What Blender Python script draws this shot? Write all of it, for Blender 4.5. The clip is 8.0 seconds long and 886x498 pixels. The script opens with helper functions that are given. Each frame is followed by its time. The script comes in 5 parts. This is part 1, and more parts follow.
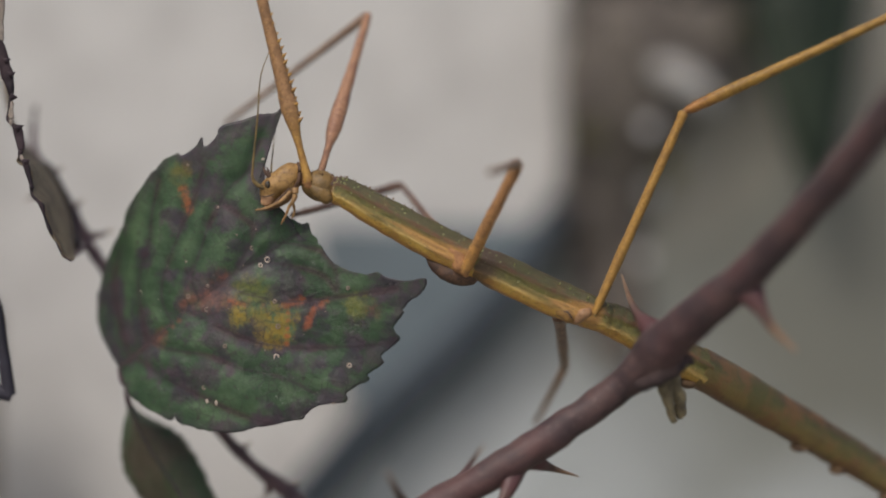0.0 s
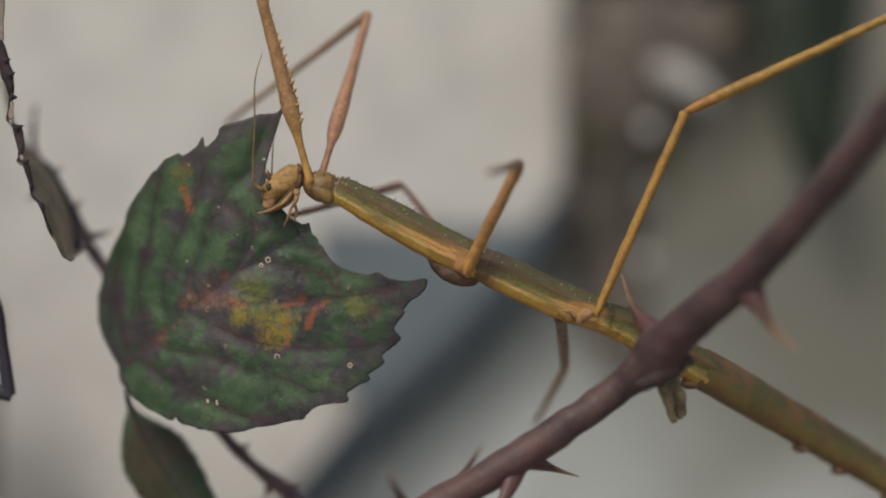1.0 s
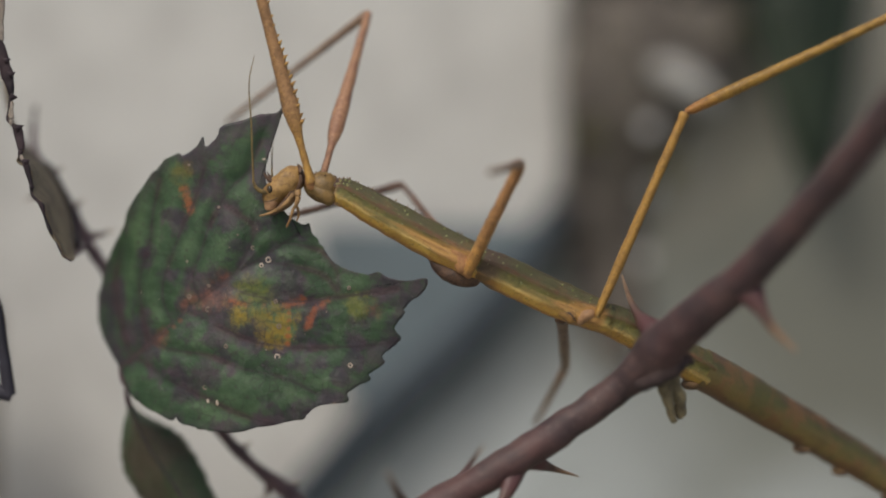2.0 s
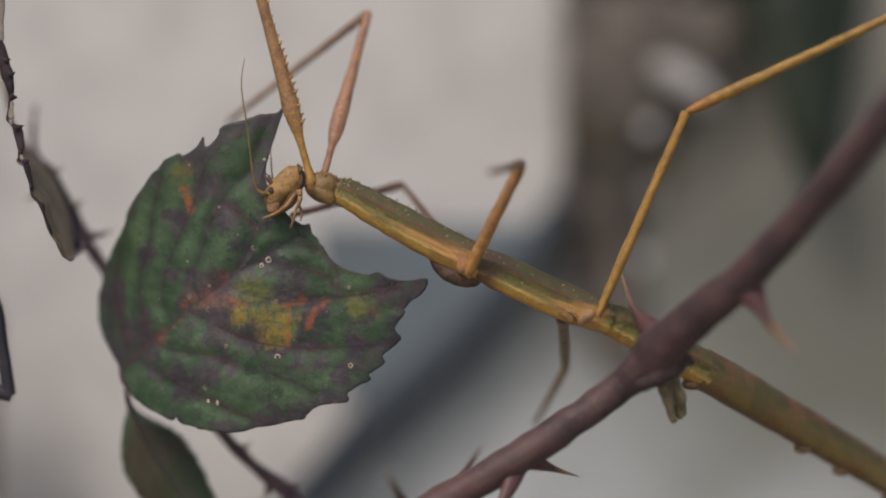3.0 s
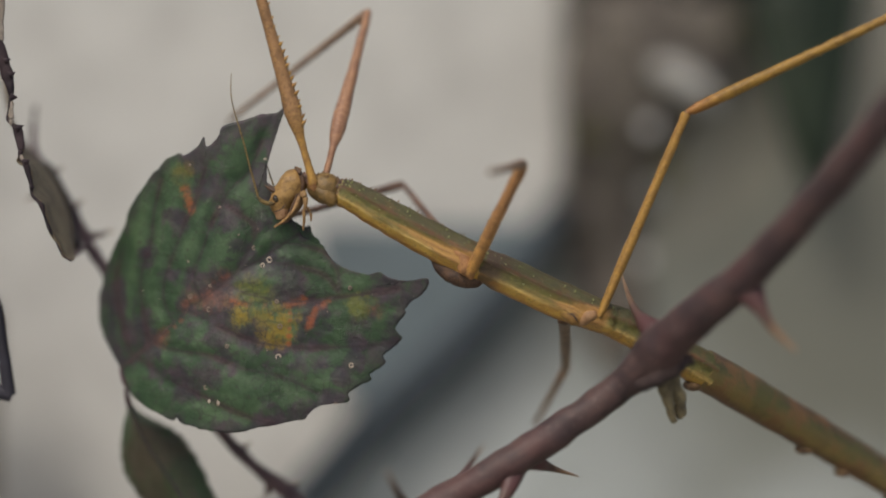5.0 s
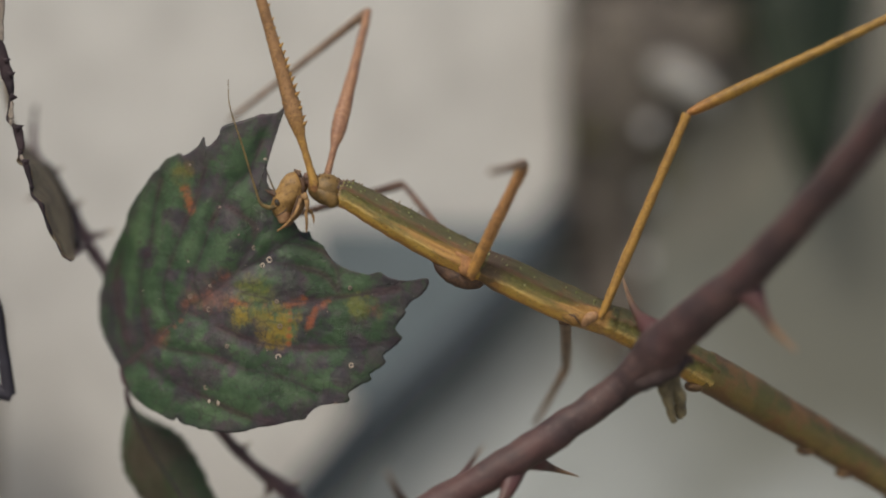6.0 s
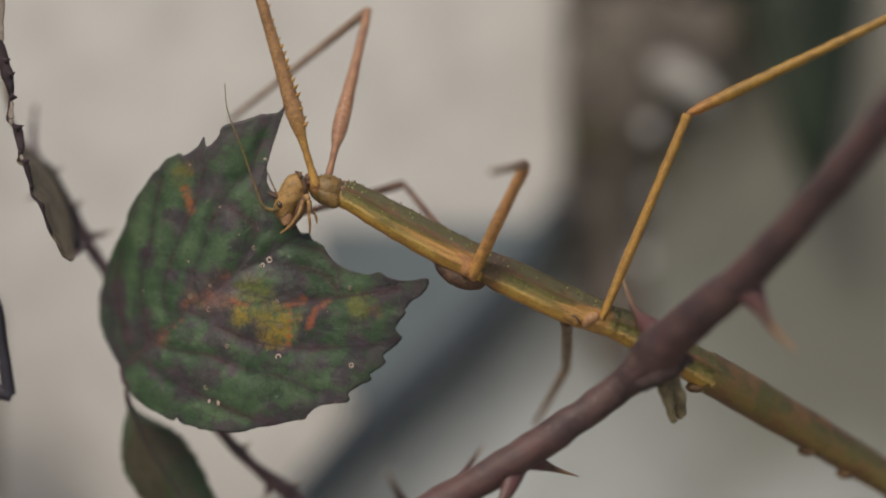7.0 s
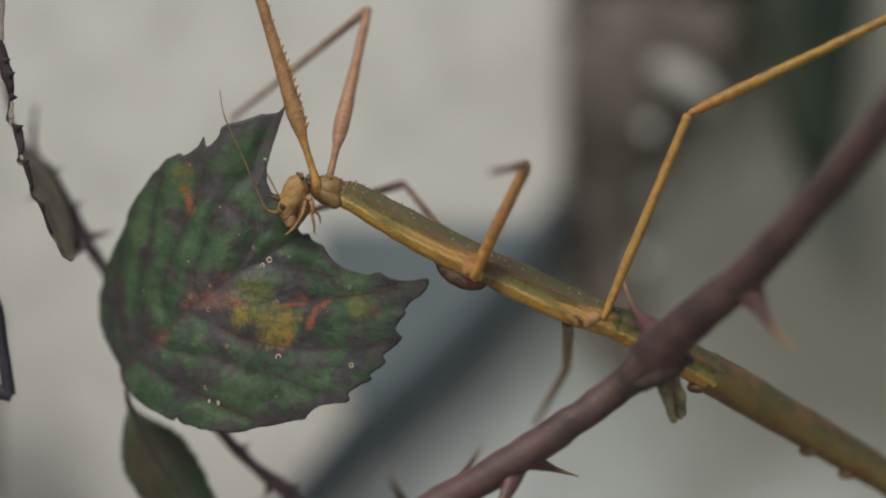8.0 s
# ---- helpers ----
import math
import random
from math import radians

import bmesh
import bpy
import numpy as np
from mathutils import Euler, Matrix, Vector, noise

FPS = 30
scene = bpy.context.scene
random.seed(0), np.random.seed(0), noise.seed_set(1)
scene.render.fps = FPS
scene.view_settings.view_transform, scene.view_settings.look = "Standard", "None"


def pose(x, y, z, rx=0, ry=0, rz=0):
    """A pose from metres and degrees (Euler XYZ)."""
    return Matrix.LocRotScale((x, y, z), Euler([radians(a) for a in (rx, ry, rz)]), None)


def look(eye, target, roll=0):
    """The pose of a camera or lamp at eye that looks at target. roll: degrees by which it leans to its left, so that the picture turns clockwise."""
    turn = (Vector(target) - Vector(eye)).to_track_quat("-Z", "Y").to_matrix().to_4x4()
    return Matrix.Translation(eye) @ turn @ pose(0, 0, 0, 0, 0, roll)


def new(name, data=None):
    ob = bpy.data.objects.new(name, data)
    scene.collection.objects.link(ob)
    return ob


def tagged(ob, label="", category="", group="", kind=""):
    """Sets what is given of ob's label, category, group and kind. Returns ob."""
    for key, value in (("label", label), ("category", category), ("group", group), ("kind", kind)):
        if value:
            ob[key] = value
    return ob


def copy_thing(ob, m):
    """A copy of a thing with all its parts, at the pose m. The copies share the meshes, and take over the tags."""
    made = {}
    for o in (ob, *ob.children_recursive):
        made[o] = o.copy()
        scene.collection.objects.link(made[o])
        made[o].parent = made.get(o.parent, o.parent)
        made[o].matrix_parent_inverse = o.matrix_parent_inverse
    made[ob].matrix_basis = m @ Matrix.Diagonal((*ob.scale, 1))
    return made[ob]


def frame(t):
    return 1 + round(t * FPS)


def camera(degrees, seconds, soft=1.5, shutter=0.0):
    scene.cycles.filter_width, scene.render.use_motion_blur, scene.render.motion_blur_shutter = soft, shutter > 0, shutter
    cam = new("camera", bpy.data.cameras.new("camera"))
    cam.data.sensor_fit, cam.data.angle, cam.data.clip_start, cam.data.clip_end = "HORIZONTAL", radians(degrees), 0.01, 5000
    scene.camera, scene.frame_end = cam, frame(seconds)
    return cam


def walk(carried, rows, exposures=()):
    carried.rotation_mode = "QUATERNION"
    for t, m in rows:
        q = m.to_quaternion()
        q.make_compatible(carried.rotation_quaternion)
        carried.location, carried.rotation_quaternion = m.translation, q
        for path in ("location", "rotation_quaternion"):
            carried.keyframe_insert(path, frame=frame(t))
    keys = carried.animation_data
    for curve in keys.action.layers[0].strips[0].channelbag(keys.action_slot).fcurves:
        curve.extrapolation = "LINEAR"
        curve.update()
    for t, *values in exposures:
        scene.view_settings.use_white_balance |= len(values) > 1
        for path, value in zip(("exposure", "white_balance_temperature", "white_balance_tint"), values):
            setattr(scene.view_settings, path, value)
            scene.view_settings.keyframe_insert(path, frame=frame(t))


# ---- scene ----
# The plane of sharp focus is y = 0. Places are given as u (to the right) and v (down), in millimetres
# on that plane, and a depth y in millimetres behind it.
REACH = 403.3          # lens to the plane of focus, mm
EYE_Z = 1.15
MM = 0.001


def at(u, v, y=0.0):
    k = (REACH + y) / REACH
    return Vector(((u - 78.4) * k * MM, y * MM, EYE_Z + (44.1 - v) * k * MM))


# ---- camera ----
cam = camera(22.0, 8.0, soft=1.9)
cam.data.dof.use_dof = True
cam.data.dof.focus_distance = REACH * MM
cam.data.dof.aperture_fstop = 3.6
STAND = pose(0, -REACH * MM, EYE_Z, 90, 0, 0)
# the clip's white balance wavers: seconds, stops, kelvin, tint
EXPOSURES = [(0.0, 0.12, 6450, 13), (0.5, 0.07, 6720, 9.5), (1.0, 0.075, 6680, 10.5), (1.5, 0.055, 6520, 8), (2.2, 0.075, 6550, 10.5), (3.0, 0.085, 6550, 16), (3.5, 0.055, 6550, 6.5), (4.0, 0.125, 6590, 13),
             (4.5, 0.075, 6600, 9.5), (5.2, 0.08, 6660, 9.5), (6.0, 0.095, 6740, 9.5), (6.5, 0.055, 6600, 7.5), (7.0, 0.11, 6900, 12), (7.5, 0.055, 6600, 6.5), (8.0, 0.055, 6570, 6.5)]
walk(cam, [(0.0, STAND), (8.0, STAND)], EXPOSURES)

# ---- world and light ----
world = bpy.data.worlds.new("overcast")
scene.world = world
world.use_nodes = True
wn, wl = world.node_tree.nodes, world.node_tree.links
sky = wn.new("ShaderNodeTexSky")
sky.sky_type, sky.sun_disc = "NISHITA", False
sky.sun_elevation, sky.sun_rotation = radians(48), radians(200)
sky.air_density, sky.dust_density = 1.0, 4.0
wl.new(sky.outputs[0], wn["Background"].inputs[0])
wn["Background"].inputs[1].default_value = 0.100
sun = new("sun", bpy.data.lights.new("sun", "SUN"))
sun.data.energy, sun.data.angle, sun.data.color = 1.45, radians(18), (1.0, 0.95, 0.88)
sun.matrix_world = look((-1.1, -1.7, 3.6), (0, 0, EYE_Z))


# ---- materials ----
class Shader:
    """A small builder for node materials."""

    def __init__(self, name, rough=0.6, metal=0.0, spec=0.4):
        self.mat = bpy.data.materials.new(name)
        self.mat.use_nodes = True
        self.tree = self.mat.node_tree
        self.bsdf = self.tree.nodes["Principled BSDF"]
        self.bsdf.inputs["Roughness"].default_value = rough
        self.bsdf.inputs["Metallic"].default_value = metal
        self.bsdf.inputs["Specular IOR Level"].default_value = spec
        self.coord = self.tree.nodes.new("ShaderNodeTexCoord")

    def link(self, a, b):
        self.tree.links.new(a, b)

    def put(self, socket, value):
        if isinstance(value, bpy.types.NodeSocket):
            self.link(value, socket)
        elif isinstance(value, (tuple, list)) and len(value) == 3 and socket.type == "RGBA":
            socket.default_value = (*value, 1)
        else:
            socket.default_value = value

    def noise(self, scale, detail=4, rough=0.55, distort=0.0, coord="Object", stretch=None):
        n = self.tree.nodes.new("ShaderNodeTexNoise")
        n.inputs["Scale"].default_value = scale
        n.inputs["Detail"].default_value = detail
        n.inputs["Roughness"].default_value = rough
        n.inputs["Distortion"].default_value = distort
        vec = self.coord.outputs[coord]
        if stretch:
            m = self.tree.nodes.new("ShaderNodeMapping")
            m.inputs["Scale"].default_value = stretch
            self.link(vec, m.inputs["Vector"])
            vec = m.outputs[0]
        self.link(vec, n.inputs["Vector"])
        return n.outputs["Fac"]

    def cells(self, scale, feature="DISTANCE_TO_EDGE"):
        n = self.tree.nodes.new("ShaderNodeTexVoronoi")
        n.feature = feature
        n.inputs["Scale"].default_value = scale
        self.link(self.coord.outputs["Object"], n.inputs["Vector"])
        return n.outputs["Distance"]

    def math(self, op, a, b=0.0, clamp=False):
        n = self.tree.nodes.new("ShaderNodeMath")
        n.operation, n.use_clamp = op, clamp
        self.put(n.inputs[0], a)
        self.put(n.inputs[1], b)
        return n.outputs[0]

    def step(self, value, low, high):
        n = self.tree.nodes.new("ShaderNodeMapRange")
        n.interpolation_type = "SMOOTHSTEP"
        n.inputs["From Min"].default_value, n.inputs["From Max"].default_value = low, high
        self.put(n.inputs["Value"], value)
        return n.outputs["Result"]

    def mix(self, fac, a, b, blend="MIX"):
        n = self.tree.nodes.new("ShaderNodeMix")
        n.data_type, n.blend_type = "RGBA", blend
        self.put(n.inputs["Factor"], fac)
        self.put(n.inputs[6], a)
        self.put(n.inputs[7], b)
        return n.outputs[2]

    def ramp(self, value, stops):
        n = self.tree.nodes.new("ShaderNodeValToRGB")
        r = n.color_ramp
        while len(r.elements) < len(stops):
            r.elements.new(0.5)
        for e, (p, c) in zip(r.elements, stops):
            e.position, e.color = p, (*c, 1)
        self.link(value, n.inputs[0])
        return n.outputs[0]

    def uv(self):
        n = self.tree.nodes.new("ShaderNodeSeparateXYZ")
        self.link(self.coord.outputs["UV"], n.inputs[0])
        return n.outputs[0], n.outputs[1]

    def near(self, x, z, radius):
        """1 at a place (x, z) of the object's own space, falling to 0 at that radius."""
        n = self.tree.nodes.new("ShaderNodeVectorMath")
        n.operation = "DISTANCE"
        flat = self.tree.nodes.new("ShaderNodeVectorMath")
        flat.operation = "MULTIPLY"
        self.link(self.coord.outputs["Object"], flat.inputs[0])
        flat.inputs[1].default_value = (1, 0, 1)
        self.link(flat.outputs[0], n.inputs[0])
        n.inputs[1].default_value = (x, 0, z)
        return self.math("SUBTRACT", 1.0, self.math("DIVIDE", n.outputs["Value"], radius), True)

    def bump(self, height, strength, distance):
        n = self.tree.nodes.new("ShaderNodeBump")
        n.inputs["Strength"].default_value = strength
        n.inputs["Distance"].default_value = distance
        self.link(height, n.inputs["Height"])
        self.link(n.outputs[0], self.bsdf.inputs["Normal"])

    def colour(self, value):
        self.put(self.bsdf.inputs["Base Color"], value)
        return self

    def done(self, colour, height=None, strength=0.4, distance=0.0002):
        self.colour(colour)
        if height is not None:
            self.bump(height, strength, distance)
        return self.mat


def mottled(name, dark, light, scale, rough=0.6, spec=0.4, strength=0.4, distance=0.0002, fine=6.0):
    s = Shader(name, rough, spec=spec)
    broad, grain = s.noise(scale), s.noise(scale * fine, 6)
    c = s.mix(s.step(broad, 0.35, 0.65), dark, light)
    c = s.mix(s.math("MULTIPLY", s.step(grain, 0.35, 0.75), 0.45), c, tuple(0.55 * v for v in dark))
    return s.done(c, grain, strength, distance)


def body_material(name, dusky, hip=0.85, edge_band=0.0, shade=0.85):
    """Cuticle of a thorax section: olive back, brown line, green flank, yellow lower band; dusky: brown at its front end."""
    s = Shader(name, 0.42, spec=0.45)
    along, around = s.uv()
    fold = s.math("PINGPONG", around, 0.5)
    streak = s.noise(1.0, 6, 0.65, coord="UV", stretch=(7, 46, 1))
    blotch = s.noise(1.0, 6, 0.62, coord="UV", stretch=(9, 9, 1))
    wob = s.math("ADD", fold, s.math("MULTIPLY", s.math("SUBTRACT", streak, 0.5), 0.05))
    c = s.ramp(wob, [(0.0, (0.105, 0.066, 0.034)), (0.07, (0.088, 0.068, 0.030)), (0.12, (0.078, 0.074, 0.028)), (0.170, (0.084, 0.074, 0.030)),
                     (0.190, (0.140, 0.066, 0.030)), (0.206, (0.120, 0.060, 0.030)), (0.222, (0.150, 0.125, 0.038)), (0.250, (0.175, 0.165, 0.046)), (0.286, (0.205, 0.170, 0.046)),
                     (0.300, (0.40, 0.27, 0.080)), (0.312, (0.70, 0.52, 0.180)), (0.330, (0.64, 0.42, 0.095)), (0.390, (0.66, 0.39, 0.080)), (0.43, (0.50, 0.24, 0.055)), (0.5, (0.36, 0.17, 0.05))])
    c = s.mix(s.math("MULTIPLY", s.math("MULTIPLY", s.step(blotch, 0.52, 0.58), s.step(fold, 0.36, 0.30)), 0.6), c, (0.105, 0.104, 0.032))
    c = s.mix(s.math("MULTIPLY", s.step(blotch, 0.45, 0.38), 0.22), c, (0.33, 0.165, 0.06))
    c = s.mix(s.math("MULTIPLY", s.step(streak, 0.54, 0.66), 0.16), c, (0.12, 0.070, 0.032))
    spots = s.math("MULTIPLY", s.step(s.noise(900, 5, 0.6), 0.50, 0.60), s.step(fold, 0.31, 0.28))
    c = s.mix(s.math("MULTIPLY", spots, 0.5), c, (0.082, 0.090, 0.028))
    # orange wedge that widens towards the hip
    reach = s.math("ADD", along, s.math("MULTIPLY", s.math("SUBTRACT", blotch, 0.5), 0.35))
    wedge = s.math("ABSOLUTE", s.math("SUBTRACT", fold, 0.27))
    wedge = s.step(s.math("SUBTRACT", s.math("MULTIPLY", s.math("SUBTRACT", reach, 0.46 if dusky else 0.56), 0.34 if dusky else 0.26), wedge), -0.025, 0.03)
    wedge = s.math("MULTIPLY", wedge, s.step(along, 0.95, 0.84))
    c = s.mix(s.math("MULTIPLY", wedge, hip), c, s.mix(s.step(streak, 0.45, 0.6), (0.52, 0.29, 0.085), (0.37, 0.185, 0.06)))
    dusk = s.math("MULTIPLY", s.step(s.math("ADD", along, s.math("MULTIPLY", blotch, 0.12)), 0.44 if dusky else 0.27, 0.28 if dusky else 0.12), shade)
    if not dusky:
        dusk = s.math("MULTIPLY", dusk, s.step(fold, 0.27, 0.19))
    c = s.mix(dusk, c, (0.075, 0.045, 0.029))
    if edge_band:
        front = s.step(s.math("ADD", along, s.math("MULTIPLY", s.math("SUBTRACT", blotch, 0.5), 0.12)), 0.12, 0.04)
        c = s.mix(s.math("MULTIPLY", front, edge_band), c, (0.25, 0.155, 0.075))
    # russet flecks and short dark cracks on the lower band
    low = s.step(fold, 0.30, 0.32)
    c = s.mix(s.math("MULTIPLY", s.math("MULTIPLY", low, s.step(s.noise(420, 5, 0.6), 0.48, 0.62)), 0.45), c, (0.46, 0.215, 0.055))
    crack = s.math("MULTIPLY", low, s.step(s.noise(1.0, 4, 0.6, coord="UV", stretch=(60, 14, 1)), 0.64, 0.70))
    c = s.mix(s.math("MULTIPLY", crack, 0.5), c, (0.16, 0.085, 0.035))
    speck = s.step(s.noise(2600, 3), 0.57, 0.68)
    c = s.mix(s.math("MULTIPLY", speck, 0.5), c, (0.085, 0.055, 0.025))
    pale = s.step(s.noise(1900, 2), 0.66, 0.72)
    c = s.mix(s.math("MULTIPLY", pale, 0.35), c, (0.42, 0.33, 0.16))
    h = s.math("ADD", s.math("MULTIPLY", streak, 2.2), s.math("ADD", s.noise(1500, 5), s.math("MULTIPLY", blotch, 2.0)))
    return s.done(c, h, 0.65, 0.00032)


def abdomen_material():
    s = Shader("abdomen_cuticle", 0.48, spec=0.4)
    along, around = s.uv()
    fold = s.math("PINGPONG", around, 0.5)
    wob = s.math("ADD", fold, s.math("MULTIPLY", s.math("SUBTRACT", s.noise(400, 4), 0.5), 0.10))
    c = s.ramp(wob, [(0.0, (0.082, 0.047, 0.032)), (0.12, (0.086, 0.060, 0.032)), (0.165, (0.060, 0.066, 0.027)), (0.22, (0.125, 0.104, 0.040)), (0.33, (0.22, 0.155, 0.052)), (0.42, (0.165, 0.098, 0.048)), (0.5, (0.10, 0.055, 0.034))])
    blot = s.step(s.noise(200, 6, 0.66), 0.46, 0.60)
    c = s.mix(s.math("MULTIPLY", s.step(s.noise(120, 5, 0.6), 0.50, 0.62), 0.6), c, (0.085, 0.088, 0.032))
    c = s.mix(s.math("MULTIPLY", blot, 0.65), c, (0.19, 0.095, 0.045))
    c = s.mix(s.math("MULTIPLY", s.step(along, 0.9, 1.0), 0.25), c, (0.14, 0.07, 0.04))
    c = s.mix(s.math("MULTIPLY", s.step(s.noise(2400, 3), 0.58, 0.7), 0.5), c, (0.08, 0.05, 0.025))
    return s.done(c, s.math("ADD", s.noise(1400, 5), s.math("MULTIPLY", s.noise(260), 1.5)), 0.5, 0.00025)


def leg_material(name, light, dark, far=None):
    s = Shader(name, 0.5, spec=0.4)
    along, around = s.uv()
    patch = s.noise(520, 6, 0.65)
    c = s.mix(s.step(patch, 0.42, 0.60), light, dark)
    if far:
        c = s.mix(s.math("MULTIPLY", s.step(along, 0.15, 0.5), 0.8), c, s.mix(s.step(patch, 0.42, 0.6), far, tuple(0.65 * v for v in far)))
    c = s.mix(s.math("MULTIPLY", s.step(s.noise(2300, 3), 0.54, 0.66), 0.55), c, tuple(0.38 * v for v in dark))
    c = s.mix(s.math("MULTIPLY", s.step(s.noise(1700, 2), 0.62, 0.7), 0.35), c, tuple(min(0.7, 1.35 * v + 0.03) for v in light))
    return s.done(c, s.math("ADD", s.noise(1900, 4), s.math("MULTIPLY", patch, 1.2)), 0.5, 0.0002)


def blade_material():
    s = Shader("bramble_leaf_blade", 0.40, spec=0.26)
    rib, rim = s.uv()
    green = s.mix(s.step(s.noise(170, 6, 0.6), 0.36, 0.66), (0.043, 0.080, 0.042), (0.076, 0.126, 0.065))
    green = s.mix(s.math("MULTIPLY", s.step(rib, 0.45, 0.05), 0.65), green, (0.030, 0.054, 0.032))
    ragged = s.math("MULTIPLY", s.math("SUBTRACT", s.noise(210, 8, 0.66), 0.5), 4.6)
    fray = s.math("MULTIPLY", s.math("SUBTRACT", s.noise(420, 9, 0.74, stretch=(1.3, 1, 0.9)), 0.5), 3.0)

    def patches(rows, edge):
        field = None
        for u, v, r in rows:
            m = s.near((u - BASE_U) * MM, (BASE_V - v) * MM, r * MM)
            field = m if field is None else s.math("MAXIMUM", field, m)
        return s.math("MINIMUM", s.math("ADD", field, edge), s.math("MULTIPLY", field, 4.0))

    # purple autumn staining in broad patches, along the midrib and in from the rim
    stain = s.math("ADD", patches(PURPLES, ragged), s.math("MULTIPLY", s.step(rim, 0.88, 1.0), 0.5))
    tone = s.mix(s.step(s.noise(260, 5), 0.35, 0.65), (0.042, 0.030, 0.049), (0.080, 0.051, 0.072))
    broken = s.math("ADD", s.math("MULTIPLY", s.step(s.noise(480, 6, 0.65), 0.36, 0.64), 0.26), 0.58)
    c = s.mix(s.math("MULTIPLY", s.step(stain, 0.0, 0.75), broken), green, tone)
    # thin russet flush along the ribs
    flush = s.math("MULTIPLY", s.step(rib, 0.24, 0.02), s.step(s.noise(95, 5, 0.6), 0.44, 0.60))
    c = s.mix(s.math("MULTIPLY", flush, 0.35), c, (0.115, 0.052, 0.050))
    thin = s.step(s.noise(330, 7, 0.7, 0.6, stretch=(0.7, 1, 1.3)), 0.40, 0.56)
    for rows, hue, hold in STAINS:
        mask = s.step(patches(rows, fray), 0.10, 0.95)
        mask = s.math("MULTIPLY", mask, s.math("ADD", s.math("MULTIPLY", thin, 0.5), 0.5))
        c = s.mix(s.math("MULTIPLY", mask, hold), c, hue)
    mesh = s.math("MULTIPLY", s.step(s.cells(430), 0.07, 0.0), s.step(s.noise(200, 3), 0.40, 0.62))
    c = s.mix(s.math("MULTIPLY", mesh, 0.45), c, (0.036, 0.028, 0.032))
    c = s.mix(s.math("MULTIPLY", s.step(s.math("ADD", rib, s.math("MULTIPLY", s.noise(500, 4), 0.12)), 0.17, 0.07), 0.65), c, (0.040, 0.032, 0.036))
    pits = s.step(s.noise(850, 4, 0.6), 0.60, 0.70)
    c = s.mix(s.math("MULTIPLY", pits, 0.6), c, (0.055, 0.038, 0.042))
    pale = s.step(s.noise(1500, 2), 0.70, 0.76)
    c = s.mix(s.math("MULTIPLY", pale, 0.25), c, (0.30, 0.28, 0.25))
    rough = s.step(s.noise(260, 5), 0.3, 0.7)
    # waxy, coarsely pebbled places
    wax = None
    for u, v, r in ((54.5, 50.5, 9), (47, 64.5, 7), (51, 71, 8), (62, 57.5, 6), (45, 38, 6)):
        spot = s.near((u - BASE_U) * MM, (BASE_V - v) * MM, r * MM)
        wax = spot if wax is None else s.math("MAXIMUM", wax, spot)
    wax = s.step(s.math("ADD", wax, s.math("MULTIPLY", s.math("SUBTRACT", s.noise(300, 4), 0.5), 1.2)), 0.1, 0.7)
    s.link(s.math("SUBTRACT", s.math("ADD", s.math("MULTIPLY", rough, 0.24), 0.36), s.math("MULTIPLY", wax, 0.26)), s.bsdf.inputs["Roughness"])
    # pebbled skin: small domes between the finest veins, plainer in places
    pebble = s.math("POWER", s.cells(3000), 0.7)
    net = s.math("POWER", s.cells(900), 0.6)
    h = s.math("ADD", s.math("MULTIPLY", pebble, s.math("ADD", s.math("MULTIPLY", wax, 1.7), 0.2)), s.math("ADD", s.math("MULTIPLY", net, 0.55), s.math("MULTIPLY", s.noise(420, 5), 0.6)))
    return s.done(c, h, 0.6, 0.0002)


def bark_material():
    s = Shader("bramble_bark", 0.55, spec=0.35)
    along, around = s.uv()
    c = s.mix(s.step(s.noise(160, 5), 0.35, 0.65), (0.050, 0.033, 0.034), (0.102, 0.062, 0.056))
    c = s.mix(s.math("MULTIPLY", s.step(s.noise(1.0, 6, 0.65, coord="UV", stretch=(60, 30, 1)), 0.48, 0.64), 0.6), c, (0.045, 0.030, 0.034))
    c = s.mix(s.math("MULTIPLY", s.step(s.noise(70, 4), 0.48, 0.64), 0.3), c, (0.140, 0.060, 0.056))
    c = s.mix(s.math("MULTIPLY", s.step(s.noise(1500, 3), 0.6, 0.7), 0.4), c, (0.22, 0.16, 0.14))
    return s.done(c, s.noise(1200, 5), 0.5, 0.00025)


